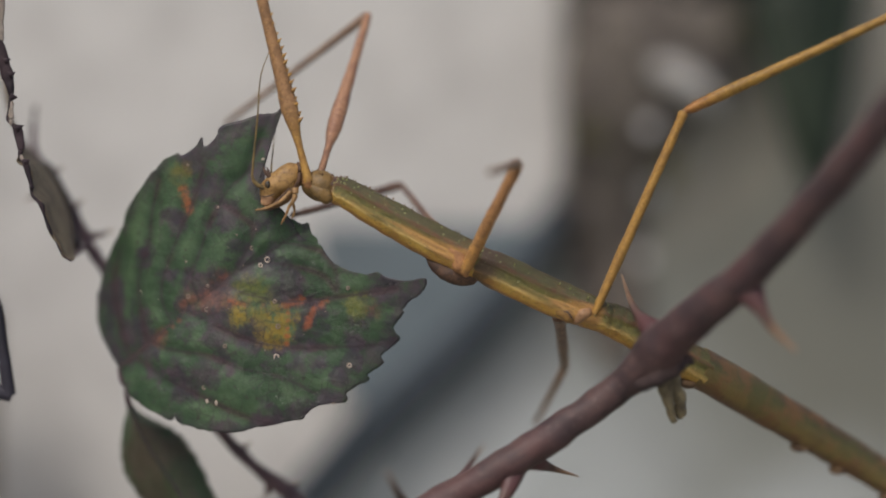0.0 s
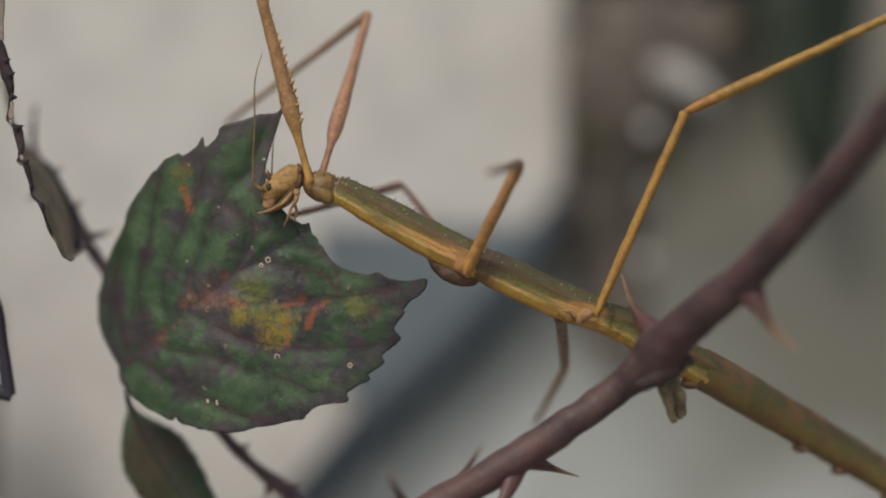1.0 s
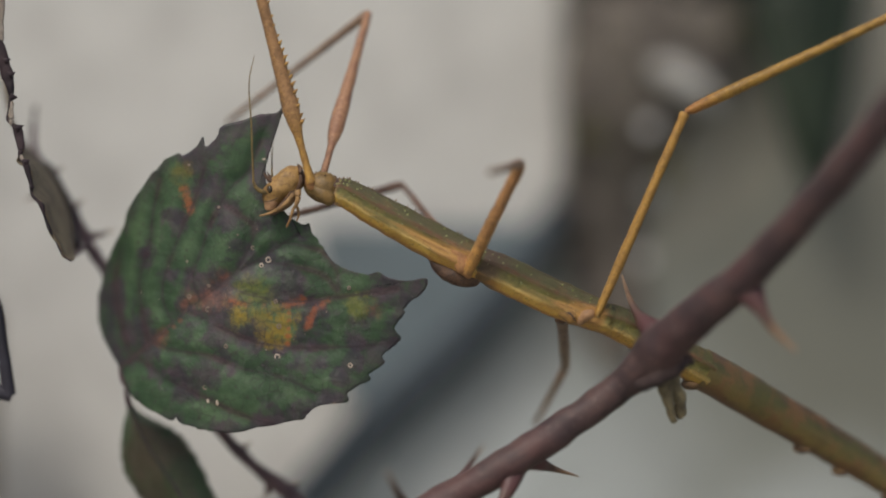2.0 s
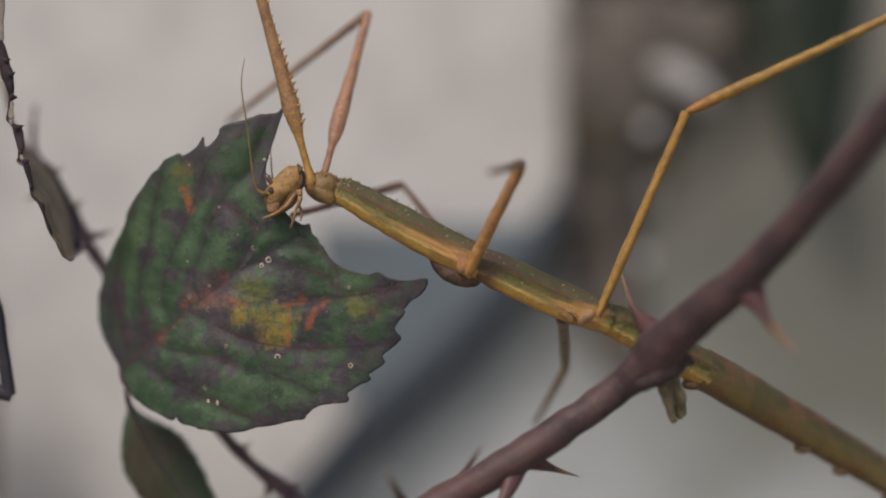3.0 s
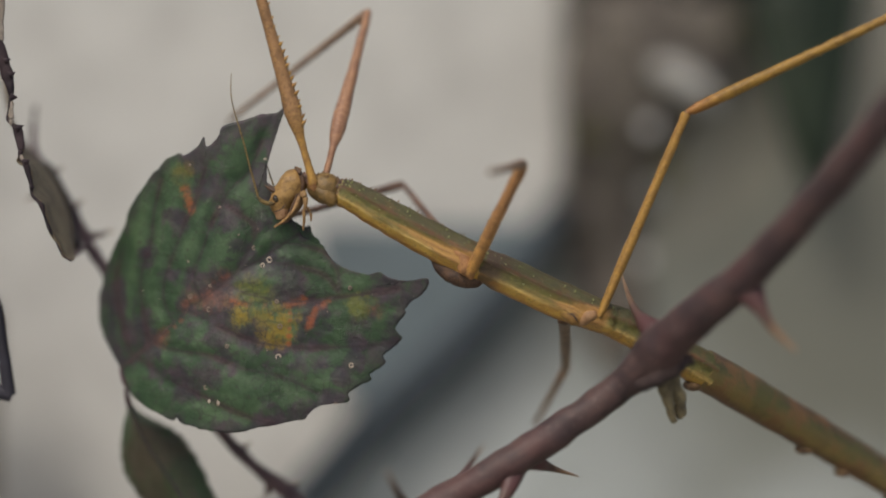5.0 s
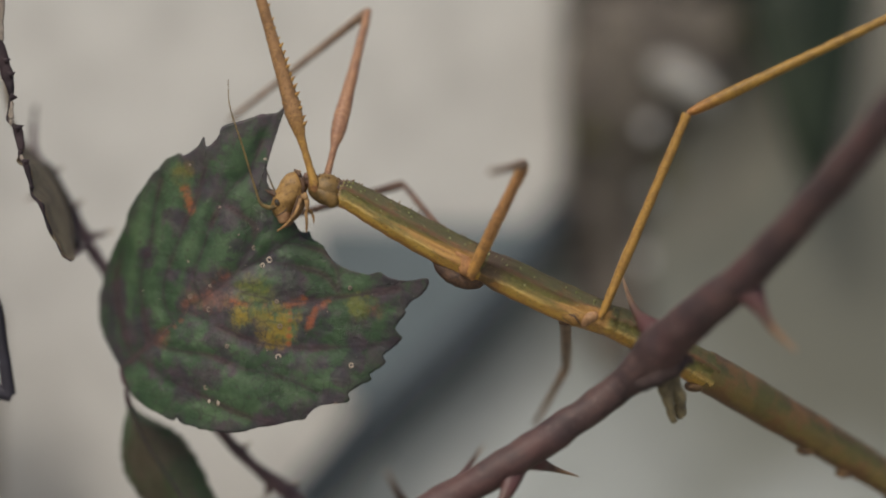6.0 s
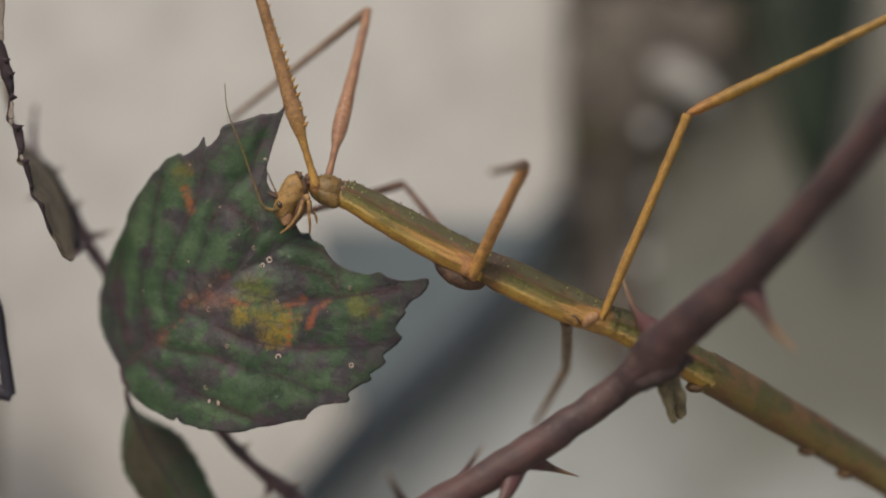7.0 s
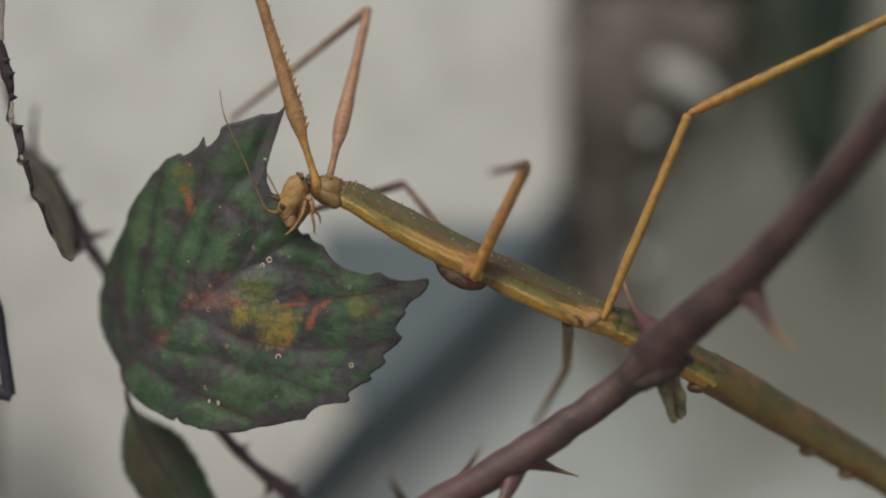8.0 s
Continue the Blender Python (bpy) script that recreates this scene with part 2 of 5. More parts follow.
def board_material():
    """Pale painted board, its fall-off in light put into the colour as olive."""
    s = Shader("light_graded_board", 0.5, spec=0.35)
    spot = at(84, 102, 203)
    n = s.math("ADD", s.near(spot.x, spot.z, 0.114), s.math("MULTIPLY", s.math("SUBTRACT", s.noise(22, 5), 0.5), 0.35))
    # paler again beside the seal, painted in against its shade
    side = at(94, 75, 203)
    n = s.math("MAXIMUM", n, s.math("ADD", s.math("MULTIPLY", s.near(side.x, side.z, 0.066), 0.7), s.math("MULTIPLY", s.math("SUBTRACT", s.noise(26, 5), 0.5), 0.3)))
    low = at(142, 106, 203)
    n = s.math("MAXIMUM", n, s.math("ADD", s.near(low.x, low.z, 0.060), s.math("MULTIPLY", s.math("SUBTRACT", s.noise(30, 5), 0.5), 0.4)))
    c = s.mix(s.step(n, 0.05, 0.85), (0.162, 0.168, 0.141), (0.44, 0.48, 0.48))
    # paler spots; two are painted in to offset the mossy branch's shade
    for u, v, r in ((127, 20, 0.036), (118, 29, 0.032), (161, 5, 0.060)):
        lightened = at(u, v, 203)
        c = s.mix(s.math("MULTIPLY", s.step(s.near(lightened.x, lightened.z, r), 0.0, 0.8), 0.75), c, (0.34, 0.325, 0.27))
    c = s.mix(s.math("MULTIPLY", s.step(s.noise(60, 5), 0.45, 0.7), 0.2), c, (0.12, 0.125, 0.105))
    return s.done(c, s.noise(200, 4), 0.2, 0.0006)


def thorn_material():
    s = Shader("thorn_skin", 0.45)
    along, around = s.uv()
    c = s.ramp(along, [(0.0, (0.075, 0.042, 0.043)), (0.35, (0.098, 0.042, 0.042)), (0.62, (0.095, 0.055, 0.042)),
                       (0.82, (0.24, 0.14, 0.075)), (1.0, (0.30, 0.19, 0.11))])
    return s.done(s.mix(s.math("MULTIPLY", s.step(s.noise(1200), 0.5, 0.7), 0.4), c, (0.07, 0.04, 0.04)), s.noise(1500), 0.3, 0.0001)


BASE_U, BASE_V = 21.0, 65.5
PURPLES = [(53.6, 40.4, 3.6), (25, 62, 4), (30.5, 66, 3), (33.5, 69, 3), (56, 64, 2.8), (63, 60.5, 3.2), (52, 64.5, 3), (60, 66.5, 2.4), (40, 64, 3.2), (26.5, 66, 3.5), (29, 49, 2.5), (24, 45, 3), (58, 71.5, 3), (40, 75.8, 3.5),
           (42, 21, 4.8), (46, 20.8, 5), (48.5, 22, 5.4), (47.2, 26, 4.2), (46.6, 30, 3.6), (45.6, 33.4, 3.0), (29.6, 39.6, 3.4), (37, 26.5, 5), (35, 29.5, 5), (36.8, 33, 4.8), (38.8, 37.5, 4.2),
           (45.5, 39.5, 3.8), (43, 46.5, 5.2), (47.5, 46.8, 4.6), (18.5, 53, 5), (21, 61, 6.5), (26, 59, 5.5), (31.5, 57, 5), (36, 51, 5.6), (38.5, 56.5, 6),
           (44, 60, 4.4), (49, 61.8, 4.8), (54.5, 60.5, 4.2), (50, 51.6, 5), (55, 56, 5.2), (71.5, 52, 8.5), (66, 56, 6), (67.5, 62.5, 5), (62.5, 64.5, 3.6),
           (47, 75, 5), (53, 73.5, 4), (35.5, 67.5, 4.2), (31, 69.5, 4.2)]
OLIVE, YELLOW, ORANGE, RUST = (0.155, 0.170, 0.046), (0.29, 0.205, 0.036), (0.34, 0.105, 0.045), (0.19, 0.080, 0.055)
STAINS = [(((43.4, 51.8, 4.8), (42.6, 55.2, 4.4), (45.6, 52.2, 4.2), (63, 54.3, 4.0)), OLIVE, 0.85),
          (tuple((a + (c - a) * k / 4, b + (d - b) * k / 4, r) for a, b, c, d, r in ((35, 53.6, 46.5, 54.0, 1.3), (37.5, 50.0, 39.8, 48.8, 1.1), (32, 53.6, 36, 52.4, 1.4), (26, 61, 31, 57, 0.7)) for k in range(5)), RUST, 0.6),
          (((36, 52.8, 4.6), (33.5, 53.6, 3.6), (40, 53, 3.6), (38.8, 49.5, 2.6), (66, 54.8, 2.6), (27.5, 60, 2.6)), RUST, 0.5),
          (((47.2, 57.2, 4.4), (49.4, 56.8, 4.2), (49.2, 58.8, 4.0), (47.4, 59.2, 3.8), (45.6, 56.6, 3.0), (42.0, 56.0, 2.8)), YELLOW, 0.88),
          (((31.2, 30.3, 3.2), (31.0, 32.5, 2.2)), YELLOW, 0.35),
          (tuple((a + (c - a) * k / 4, b + (d - b) * k / 4, r) for a, b, c, d, r in (
              (31.5, 33.4, 32.8, 37.0, 1.5), (50.4, 54.0, 53.2, 53.3, 1.4), (57.8, 53.4, 55.4, 55.0, 1.15),
              (55.4, 55.0, 54.0, 58.2, 1.2), (50.8, 55.4, 50.6, 61.0, 0.8), (40.5, 53.4, 43.0, 54.0, 0.8)) for k in range(5)), ORANGE, 0.75)]
M_BODY = body_material("insect_cuticle", False, edge_band=0.8)
M_REAR = body_material("insect_rear_cuticle", True)
M_FIRST = body_material("insect_first_abdomen_cuticle", False, 0.0, shade=0.0)
M_ABDOMEN = abdomen_material()
M_HEAD = leg_material("head_cuticle", (0.365, 0.218, 0.074), (0.25, 0.145, 0.050))
M_PRO = leg_material("prothorax_cuticle", (0.225, 0.138, 0.044), (0.150, 0.096, 0.035))
M_LEG = leg_material("leg_ochre", (0.40, 0.225, 0.050), (0.31, 0.170, 0.042))
M_SHIN = leg_material("leg_orange_to_ochre", (0.34, 0.155, 0.038), (0.27, 0.118, 0.034), (0.37, 0.225, 0.044))
M_LEG_FRONT = leg_material("leg_ochre_to_russet", (0.48, 0.275, 0.068), (0.35, 0.19, 0.056), (0.34, 0.19, 0.10))
M_LEG_MID = leg_material("leg_dull_russet", (0.54, 0.29, 0.085), (0.37, 0.19, 0.07), (0.45, 0.23, 0.105))
M_LEG_RED = leg_material("leg_russet", (0.41, 0.222, 0.122), (0.29, 0.148, 0.088))
M_LEG_DARK = leg_material("leg_brown", (0.20, 0.12, 0.085), (0.11, 0.07, 0.055))
M_LEG_TAN = leg_material("leg_tan", (0.29, 0.195, 0.13), (0.20, 0.135, 0.095))
M_KEEL = leg_material("keel_brown", (0.12, 0.068, 0.040), (0.060, 0.036, 0.026))
M_NODE = leg_material("node_brown", (0.20, 0.12, 0.055), (0.11, 0.065, 0.038))
M_COXA = leg_material("coxa_orange", (0.42, 0.21, 0.085), (0.27, 0.135, 0.055))
M_PALP = leg_material("palp_straw", (0.37, 0.22, 0.088), (0.24, 0.14, 0.056))
M_HIP = leg_material("hip_orange", (0.38, 0.215, 0.065), (0.27, 0.150, 0.048))
M_ANTENNA = leg_material("antenna_olive", (0.22, 0.155, 0.055), (0.11, 0.08, 0.034))
M_EYE = mottled("eye_dark", (0.018, 0.014, 0.011), (0.085, 0.062, 0.034), 2500, 0.12, 0.6, 0.1)
M_PINK = mottled("mouth_flesh", (0.33, 0.185, 0.095), (0.45, 0.265, 0.135), 900, 0.42)
M_WART = mottled("wart_pale", (0.30, 0.33, 0.12), (0.52, 0.52, 0.26), 900, 0.4)
M_BLADE = blade_material()
M_VEIN = mottled("leaf_vein", (0.032, 0.036, 0.028), (0.060, 0.046, 0.042), 300, 0.5)
M_MIDRIB = mottled("leaf_midrib", (0.070, 0.046, 0.046), (0.100, 0.066, 0.058), 300, 0.5)
M_DARKLEAF = mottled("dark_leaf", (0.060, 0.095, 0.044), (0.095, 0.076, 0.054), 110, 0.45, 0.45, 0.6, 0.0003)
M_DRY = mottled("dry_leaf", (0.175, 0.135, 0.09), (0.32, 0.255, 0.165), 150, 0.7, 0.25, 0.6, 0.0004)
M_BUD = mottled("bud_scale", (0.10, 0.080, 0.050), (0.30, 0.25, 0.14), 220, 0.7)
M_DRY_RIM = mottled("dry_leaf_rim", (0.018, 0.013, 0.017), (0.046, 0.030, 0.034), 160, 0.6, 0.3, 0.6, 0.0004)
M_CURL = mottled("dry_leaf_curl", (0.24, 0.20, 0.165), (0.36, 0.31, 0.26), 200, 0.7, 0.25, 0.5, 0.0003)
M_KNOT = mottled("knotty_bark", (0.042, 0.030, 0.031), (0.082, 0.056, 0.052), 260, 0.7, 0.3, 0.8, 0.0004)
M_BARK = bark_material()
M_TWIG = mottled("twig_bark", (0.075, 0.048, 0.056), (0.140, 0.088, 0.092), 200, 0.6)
M_THORN = thorn_material()
M_RING = mottled("pale_spot", (0.42, 0.34, 0.26), (0.66, 0.58, 0.48), 1500, 0.6)
M_SCAR = mottled("dull_spot", (0.17, 0.125, 0.100), (0.30, 0.24, 0.19), 1500, 0.6)
M_WALL = mottled("white_panel", (0.535, 0.535, 0.507), (0.548, 0.548, 0.519), 12, 0.5, 0.3, 0.15, 0.0005)
M_BLUE_GREY = mottled("blue_grey_sheet", (0.108, 0.143, 0.160), (0.140, 0.177, 0.193), 14, 0.5)
M_SEAL = mottled("dark_rubber", (0.021, 0.033, 0.044), (0.034, 0.048, 0.061), 40, 0.5)
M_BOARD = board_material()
M_TRUNK = mottled("mossy_bark", (0.082, 0.070, 0.065), (0.188, 0.168, 0.142), 55, 0.85, 0.2, 0.9, 0.003)
M_STONE = mottled("pale_chip", (0.38, 0.375, 0.35), (0.50, 0.49, 0.46), 60, 0.6)
M_MOSS = mottled("moss", (0.085, 0.085, 0.04), (0.16, 0.15, 0.08), 120, 0.9, 0.2, 0.8, 0.001)
M_DROP = mottled("drop_glint_white", (0.56, 0.56, 0.54), (0.68, 0.68, 0.66), 300, 0.1, 0.6)
M_IVY = mottled("deep_green_leaf", (0.013, 0.024, 0.013), (0.025, 0.040, 0.022), 40, 0.5, 0.4, 0.5, 0.0006)
M_GROUND = mottled("concrete", (0.26, 0.26, 0.25), (0.36, 0.355, 0.34), 1.2, 0.8, 0.3, 0.4, 0.002, 30)
M_BENCH = mottled("grey_paint", (0.42, 0.42, 0.41), (0.50, 0.50, 0.49), 6, 0.6)
M_VIGNETTE = mottled("vignette_brown", (0.12, 0.085, 0.065), (0.19, 0.14, 0.11), 30, 0.7)
M_METAL = mottled("dark_metal", (0.014, 0.013, 0.020), (0.030, 0.028, 0.040), 90, 0.6)


# ---- mesh tools ----
def part(name, bm, material, parent=None, label="", smooth=True):
    me = bpy.data.meshes.new(name)
    bmesh.ops.recalc_face_normals(bm, faces=bm.faces)
    bm.to_mesh(me)
    bm.free()
    for p in me.polygons:
        p.use_smooth = smooth
    for m in material if isinstance(material, (list, tuple)) else (material,):
        me.materials.append(m)
    ob = new(name, me)
    ob.parent = parent
    return tagged(ob, label)


def empty(name, place, label, category, group=""):
    ob = new(name)
    ob.empty_display_size = 0.01
    ob.matrix_world = Matrix.Translation(place)
    return tagged(ob, label, category, group)


def spline(points, count):
    """Catmull-Rom through rows of numbers."""
    p = np.array(points, float)
    p = np.vstack([2 * p[0] - p[1], p, 2 * p[-1] - p[-2]])
    out = []
    for i in range(count):
        s = i / (count - 1) * (len(p) - 3)
        k = min(int(s), len(p) - 4)
        t = s - k
        a, b, c, d = p[k:k + 4]
        out.append(0.5 * (2 * b + (c - a) * t + (2 * a - 5 * b + 4 * c - d) * t * t + (3 * b - a - 3 * c + d) * t ** 3))
    return np.array(out)


def loft(bm, rows, sides=14, rings=30, front=Vector((0, -1, 0)), rough=0.0, grain=900.0, shape=None, seed=0.0):
    """A tube through rows (x, y, z, height radius, depth radius), in metres, closed at both ends.
    UV: along 0 to 1, around 0 to 1 from the top by way of the front."""
    uv = bm.loops.layers.uv.verify()
    path = spline(rows, rings)
    made = []
    for i, row in enumerate(path):
        c = Vector(row[:3])
        t = (Vector(path[min(i + 1, rings - 1)][:3]) - Vector(path[max(i - 1, 0)][:3])).normalized()
        f = (front - t * front.dot(t)).normalized()
        up = f.cross(t)
        if up.z < 0 and abs(up.z) > 0.05:
            up = -up
        ring = []
        for j in range(sides):
            a = 2 * math.pi * j / sides
            m = shape(a, i / (rings - 1)) if shape else 1.0
            p = c + up * (math.cos(a) * row[3] * m) + f * (math.sin(a) * row[4] * m)
            if rough:
                out = (p - c).normalized()
                p += out * rough * (noise.noise(p * grain + Vector((seed, 0, 0))) + 0.8 * noise.noise(p * grain * 0.37 + Vector((0, seed, 4))))
            ring.append(bm.verts.new(p))
        made.append(ring)
    for i in range(rings - 1):
        for j in range(sides):
            k = (j + 1) % sides
            face = bm.faces.new((made[i][j], made[i][k], made[i + 1][k], made[i + 1][j]))
            for loop, (s, w) in zip(face.loops, ((i, j), (i, j + 1), (i + 1, j + 1), (i + 1, j))):
                loop[uv].uv = (s / (rings - 1), w / sides)
    for ring, s in ((made[0], 0.0), (made[-1], 1.0)):
        face = bm.faces.new([bm.verts.new(v.co) for v in ring])
        for j, loop in enumerate(face.loops):
            loop[uv].uv = (s, j / sides)
    return bm


def tube(rows, home=Vector((0, 0, 0)), radius=1.0, **how):
    """A loft through rows (u, v, y, height radius, depth radius) in mm, relative to home."""
    bm = bmesh.new()
    real = []
    for u, v, y, a, b in rows:
        p = at(u, v, y) - home
        k = (REACH + y) / REACH * MM
        real.append((*p, a * k * radius, b * k * radius))
    return loft(bm, real, **how)


def cone(bm, base, tip, r, sides=6, bend=Vector((0, 0, 0))):
    axis = (tip - base).normalized()
    side = axis.orthogonal().normalized()
    other = axis.cross(side)
    rings = []
    for s, w in ((0.0, 1.0), (0.45, 0.55), (0.8, 0.22)):
        c = base.lerp(tip, s) + bend * math.sin(math.pi * s)
        rings.append([bm.verts.new(c + (side * math.cos(a) + other * math.sin(a)) * r * w)
                      for a in (2 * math.pi * j / sides for j in range(sides))])
    end = bm.verts.new(tip)
    for a, b in zip(rings, rings[1:]):
        for j in range(sides):
            bm.faces.new((a[j], a[(j + 1) % sides], b[(j + 1) % sides], b[j]))
    for j in range(sides):
        bm.faces.new((rings[-1][j], rings[-1][(j + 1) % sides], end))
    bm.faces.new(rings[0][::-1])
    return bm


def ball(bm, c, rx, ry, rz, seg=10, turn=None):
    m = Matrix.Translation(c) @ (turn or Matrix()) @ Matrix.Diagonal((rx, ry, rz, 1))
    bmesh.ops.create_uvsphere(bm, u_segments=seg, v_segments=max(6, seg * 2 // 3), radius=1, matrix=m)
    return bm


def slab(bm, lo, hi, bevel=0.0):
    """A box from corner lo to corner hi, with rounded edges."""
    c, d = (Vector(lo) + Vector(hi)) / 2, Vector(hi) - Vector(lo)
    made = bmesh.ops.create_cube(bm, size=1, matrix=Matrix.Translation(c) @ Matrix.Diagonal((*d, 1)))
    if bevel:
        edges = list({e for v in made["verts"] for e in v.link_edges})
        bmesh.ops.bevel(bm, geom=edges, offset=bevel, segments=2, affect="EDGES")
    return bm


def thicken(ob, t):
    m = ob.modifiers.new("thickness", "SOLIDIFY")
    m.thickness, m.offset = t, 0
    return ob


def simple_blade(home, axis, half, depth, rings=40, cols=16, teeth=0.0, pleat=0.5, seed=0.0):
    """A blade about a curved midrib: axis rows (u, v), half-width by s, depth(s, w)."""
    bm = bmesh.new()
    pts = spline(axis, rings)
    grid = []
    for i, p in enumerate(pts):
        s = i / (rings - 1)
        t = Vector(pts[min(i + 1, rings - 1)] - pts[max(i - 1, 0)]).normalized()
        n = Vector((-t.y, t.x))
        row = []
        for j in range(cols + 1):
            w = 2 * j / cols - 1
            h = half(s) * (1 + (teeth * ((s * 14 + abs(w) * .2) % 1.0 - 0.5) if abs(w) > 0.9 else 0))
            q = Vector(p) + n * (w * h)
            y = depth(s, w) + pleat * math.sin(s * 40 - abs(w) * 9) * abs(w) * 0.5 + 0.5 * noise.noise(Vector((q.x * .2, q.y * .2, seed)))
            row.append(bm.verts.new(at(q.x, q.y, y) - home))
        grid.append(row)
    for a, b in zip(grid, grid[1:]):
        for j in range(cols):
            bm.faces.new((a[j], a[j + 1], b[j + 1], b[j]))
    return bm


# ---- the enclosure ----
FLOOR_Z = EYE_Z - 0.17


def prism(bm, outline, y0, y1):
    """An upright plate: an outline of (u, v) seen at depth y0 (mm), carried back to y1."""
    front = [bm.verts.new(at(u, v, y0)) for u, v in outline]
    back = [bm.verts.new(v.co + Vector((0, (y1 - y0) * MM, 0))) for v in front]
    bm.faces.new(front)
    bm.faces.new(back[::-1])
    for j in range(len(front)):
        k = (j + 1) % len(front)
        bm.faces.new((front[j], front[k], back[k], back[j]))
    return bm


def build_setting():
    bm = bmesh.new()
    bmesh.ops.create_grid(bm, x_segments=4, y_segments=4, size=600)
    tagged(part("ground", bm, M_GROUND, None, "grey weathered concrete ground", False), "", "ground", "", "structure")
    bm = slab(bmesh.new(), (-0.6, -0.15, 0.0), (0.6, 0.55, FLOOR_Z - 0.02), 0.004)
    tagged(part("plinth", bm, M_BENCH, None, "plain grey painted plinth under the enclosure", False), "", "plinth", "", "structure")
    bm = slab(bmesh.new(), (-0.45, -0.12, FLOOR_Z - 0.02), (0.45, 0.50, FLOOR_Z), 0.002)
    tagged(part("floor", bm, M_BOARD, None, "pale grey-green floor of the enclosure", False), "", "floor", "", "structure")
    # white back panel
    bm = prism(bmesh.new(), [(-160, -110), (99.8, -110), (99.4, 30), (96.5, 42), (34, 112), (34, 157.5), (-160, 157.5)], 200, 208)
    tagged(part("wall_back", bm, M_WALL, None, "smooth off-white back panel, softly lit", False), "", "wall", "", "structure")
    # rear sheet, coved forward at its foot
    bm, rows = bmesh.new(), []
    for k in range(25):
        s = k / 24
        a = max(0.0, s - 0.35) / 0.65 * math.radians(75)
        y = 0.242 - 0.055 * (1 - math.cos(a))
        z = EYE_Z + 0.42 * (1 - min(1, s / 0.35)) + 0.004 - 0.10 * math.sin(a)
        rows.append([bm.verts.new((x, y, z)) for x in (-0.245, 0.0, 0.15, 0.245)])
    for a, b in zip(rows, rows[1:]):
        for j in range(3):
            bm.faces.new((a[j], a[j + 1], b[j + 1], b[j]))
    sheet = part("wall_rear", bm, M_BENCH, None, "plain grey rear sheet of the enclosure")
    thicken(tagged(sheet, "", "wall", "", "structure"), 0.004)
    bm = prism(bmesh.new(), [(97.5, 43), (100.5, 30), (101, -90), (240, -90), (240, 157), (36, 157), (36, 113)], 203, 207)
    tagged(part("wall_side", bm, M_BOARD, None, "pale grey board, fall-off in light painted olive towards its top", False), "", "wall", "", "structure")
    for name, x in (("wall_left", -0.253), ("wall_right", 0.245)):
        bm = slab(bmesh.new(), (x, -0.10, FLOOR_Z), (x + 0.008, 0.199, EYE_Z + 0.05), 0.0015)
        tagged(part(name, bm, M_WALL, None, "plain off-white side panel of the enclosure", False), "", "wall", "", "structure")
    # blue-grey plate before the panel, and the dark seal along its slanting edge
    bm = prism(bmesh.new(), [(55.5, 40.2), (80, 40.0), (97.0, 39.6), (90, 50), (66, 77), (41, 106), (25, 125), (23, 124), (39, 105), (52, 90), (66, 73), (61, 70)], 190, 196)
    tagged(part("blue_grey_plate", bm, M_BLUE_GREY, None, "blue-grey plate in front of the back panel", False), "", "trim", "", "structure")
    bm = tube([(99.5, 36, 191, 2.4, 3.0), (94.0, 46.0, 191, 3.0, 3.0), (82.0, 60, 191, 3.9, 3.0), (71.5, 70, 191, 4.1, 3.0), (61.5, 80.5, 191, 4.2, 3.0), (40.5, 106, 191, 4.2, 3.0), (12.5, 140, 191, 4.2, 3.0)], rings=24, sides=12)
    tagged(part("seal", bm, M_SEAL, None, "dark blue-black rubber seal running aslant", True), "", "trim", "", "structure")
    # added strip whose blur imitates a brownish vignette down the left edge
    bm = slab(bmesh.new(), (-0.139, 0.150, FLOOR_Z), (-0.1115, 0.170, EYE_Z - 0.010), 0.004)
    tagged(part("edge_darkener", bm, M_VIGNETTE, None, "brown strip added to darken the left edge", False), "", "post", "", "structure")


build_setting()


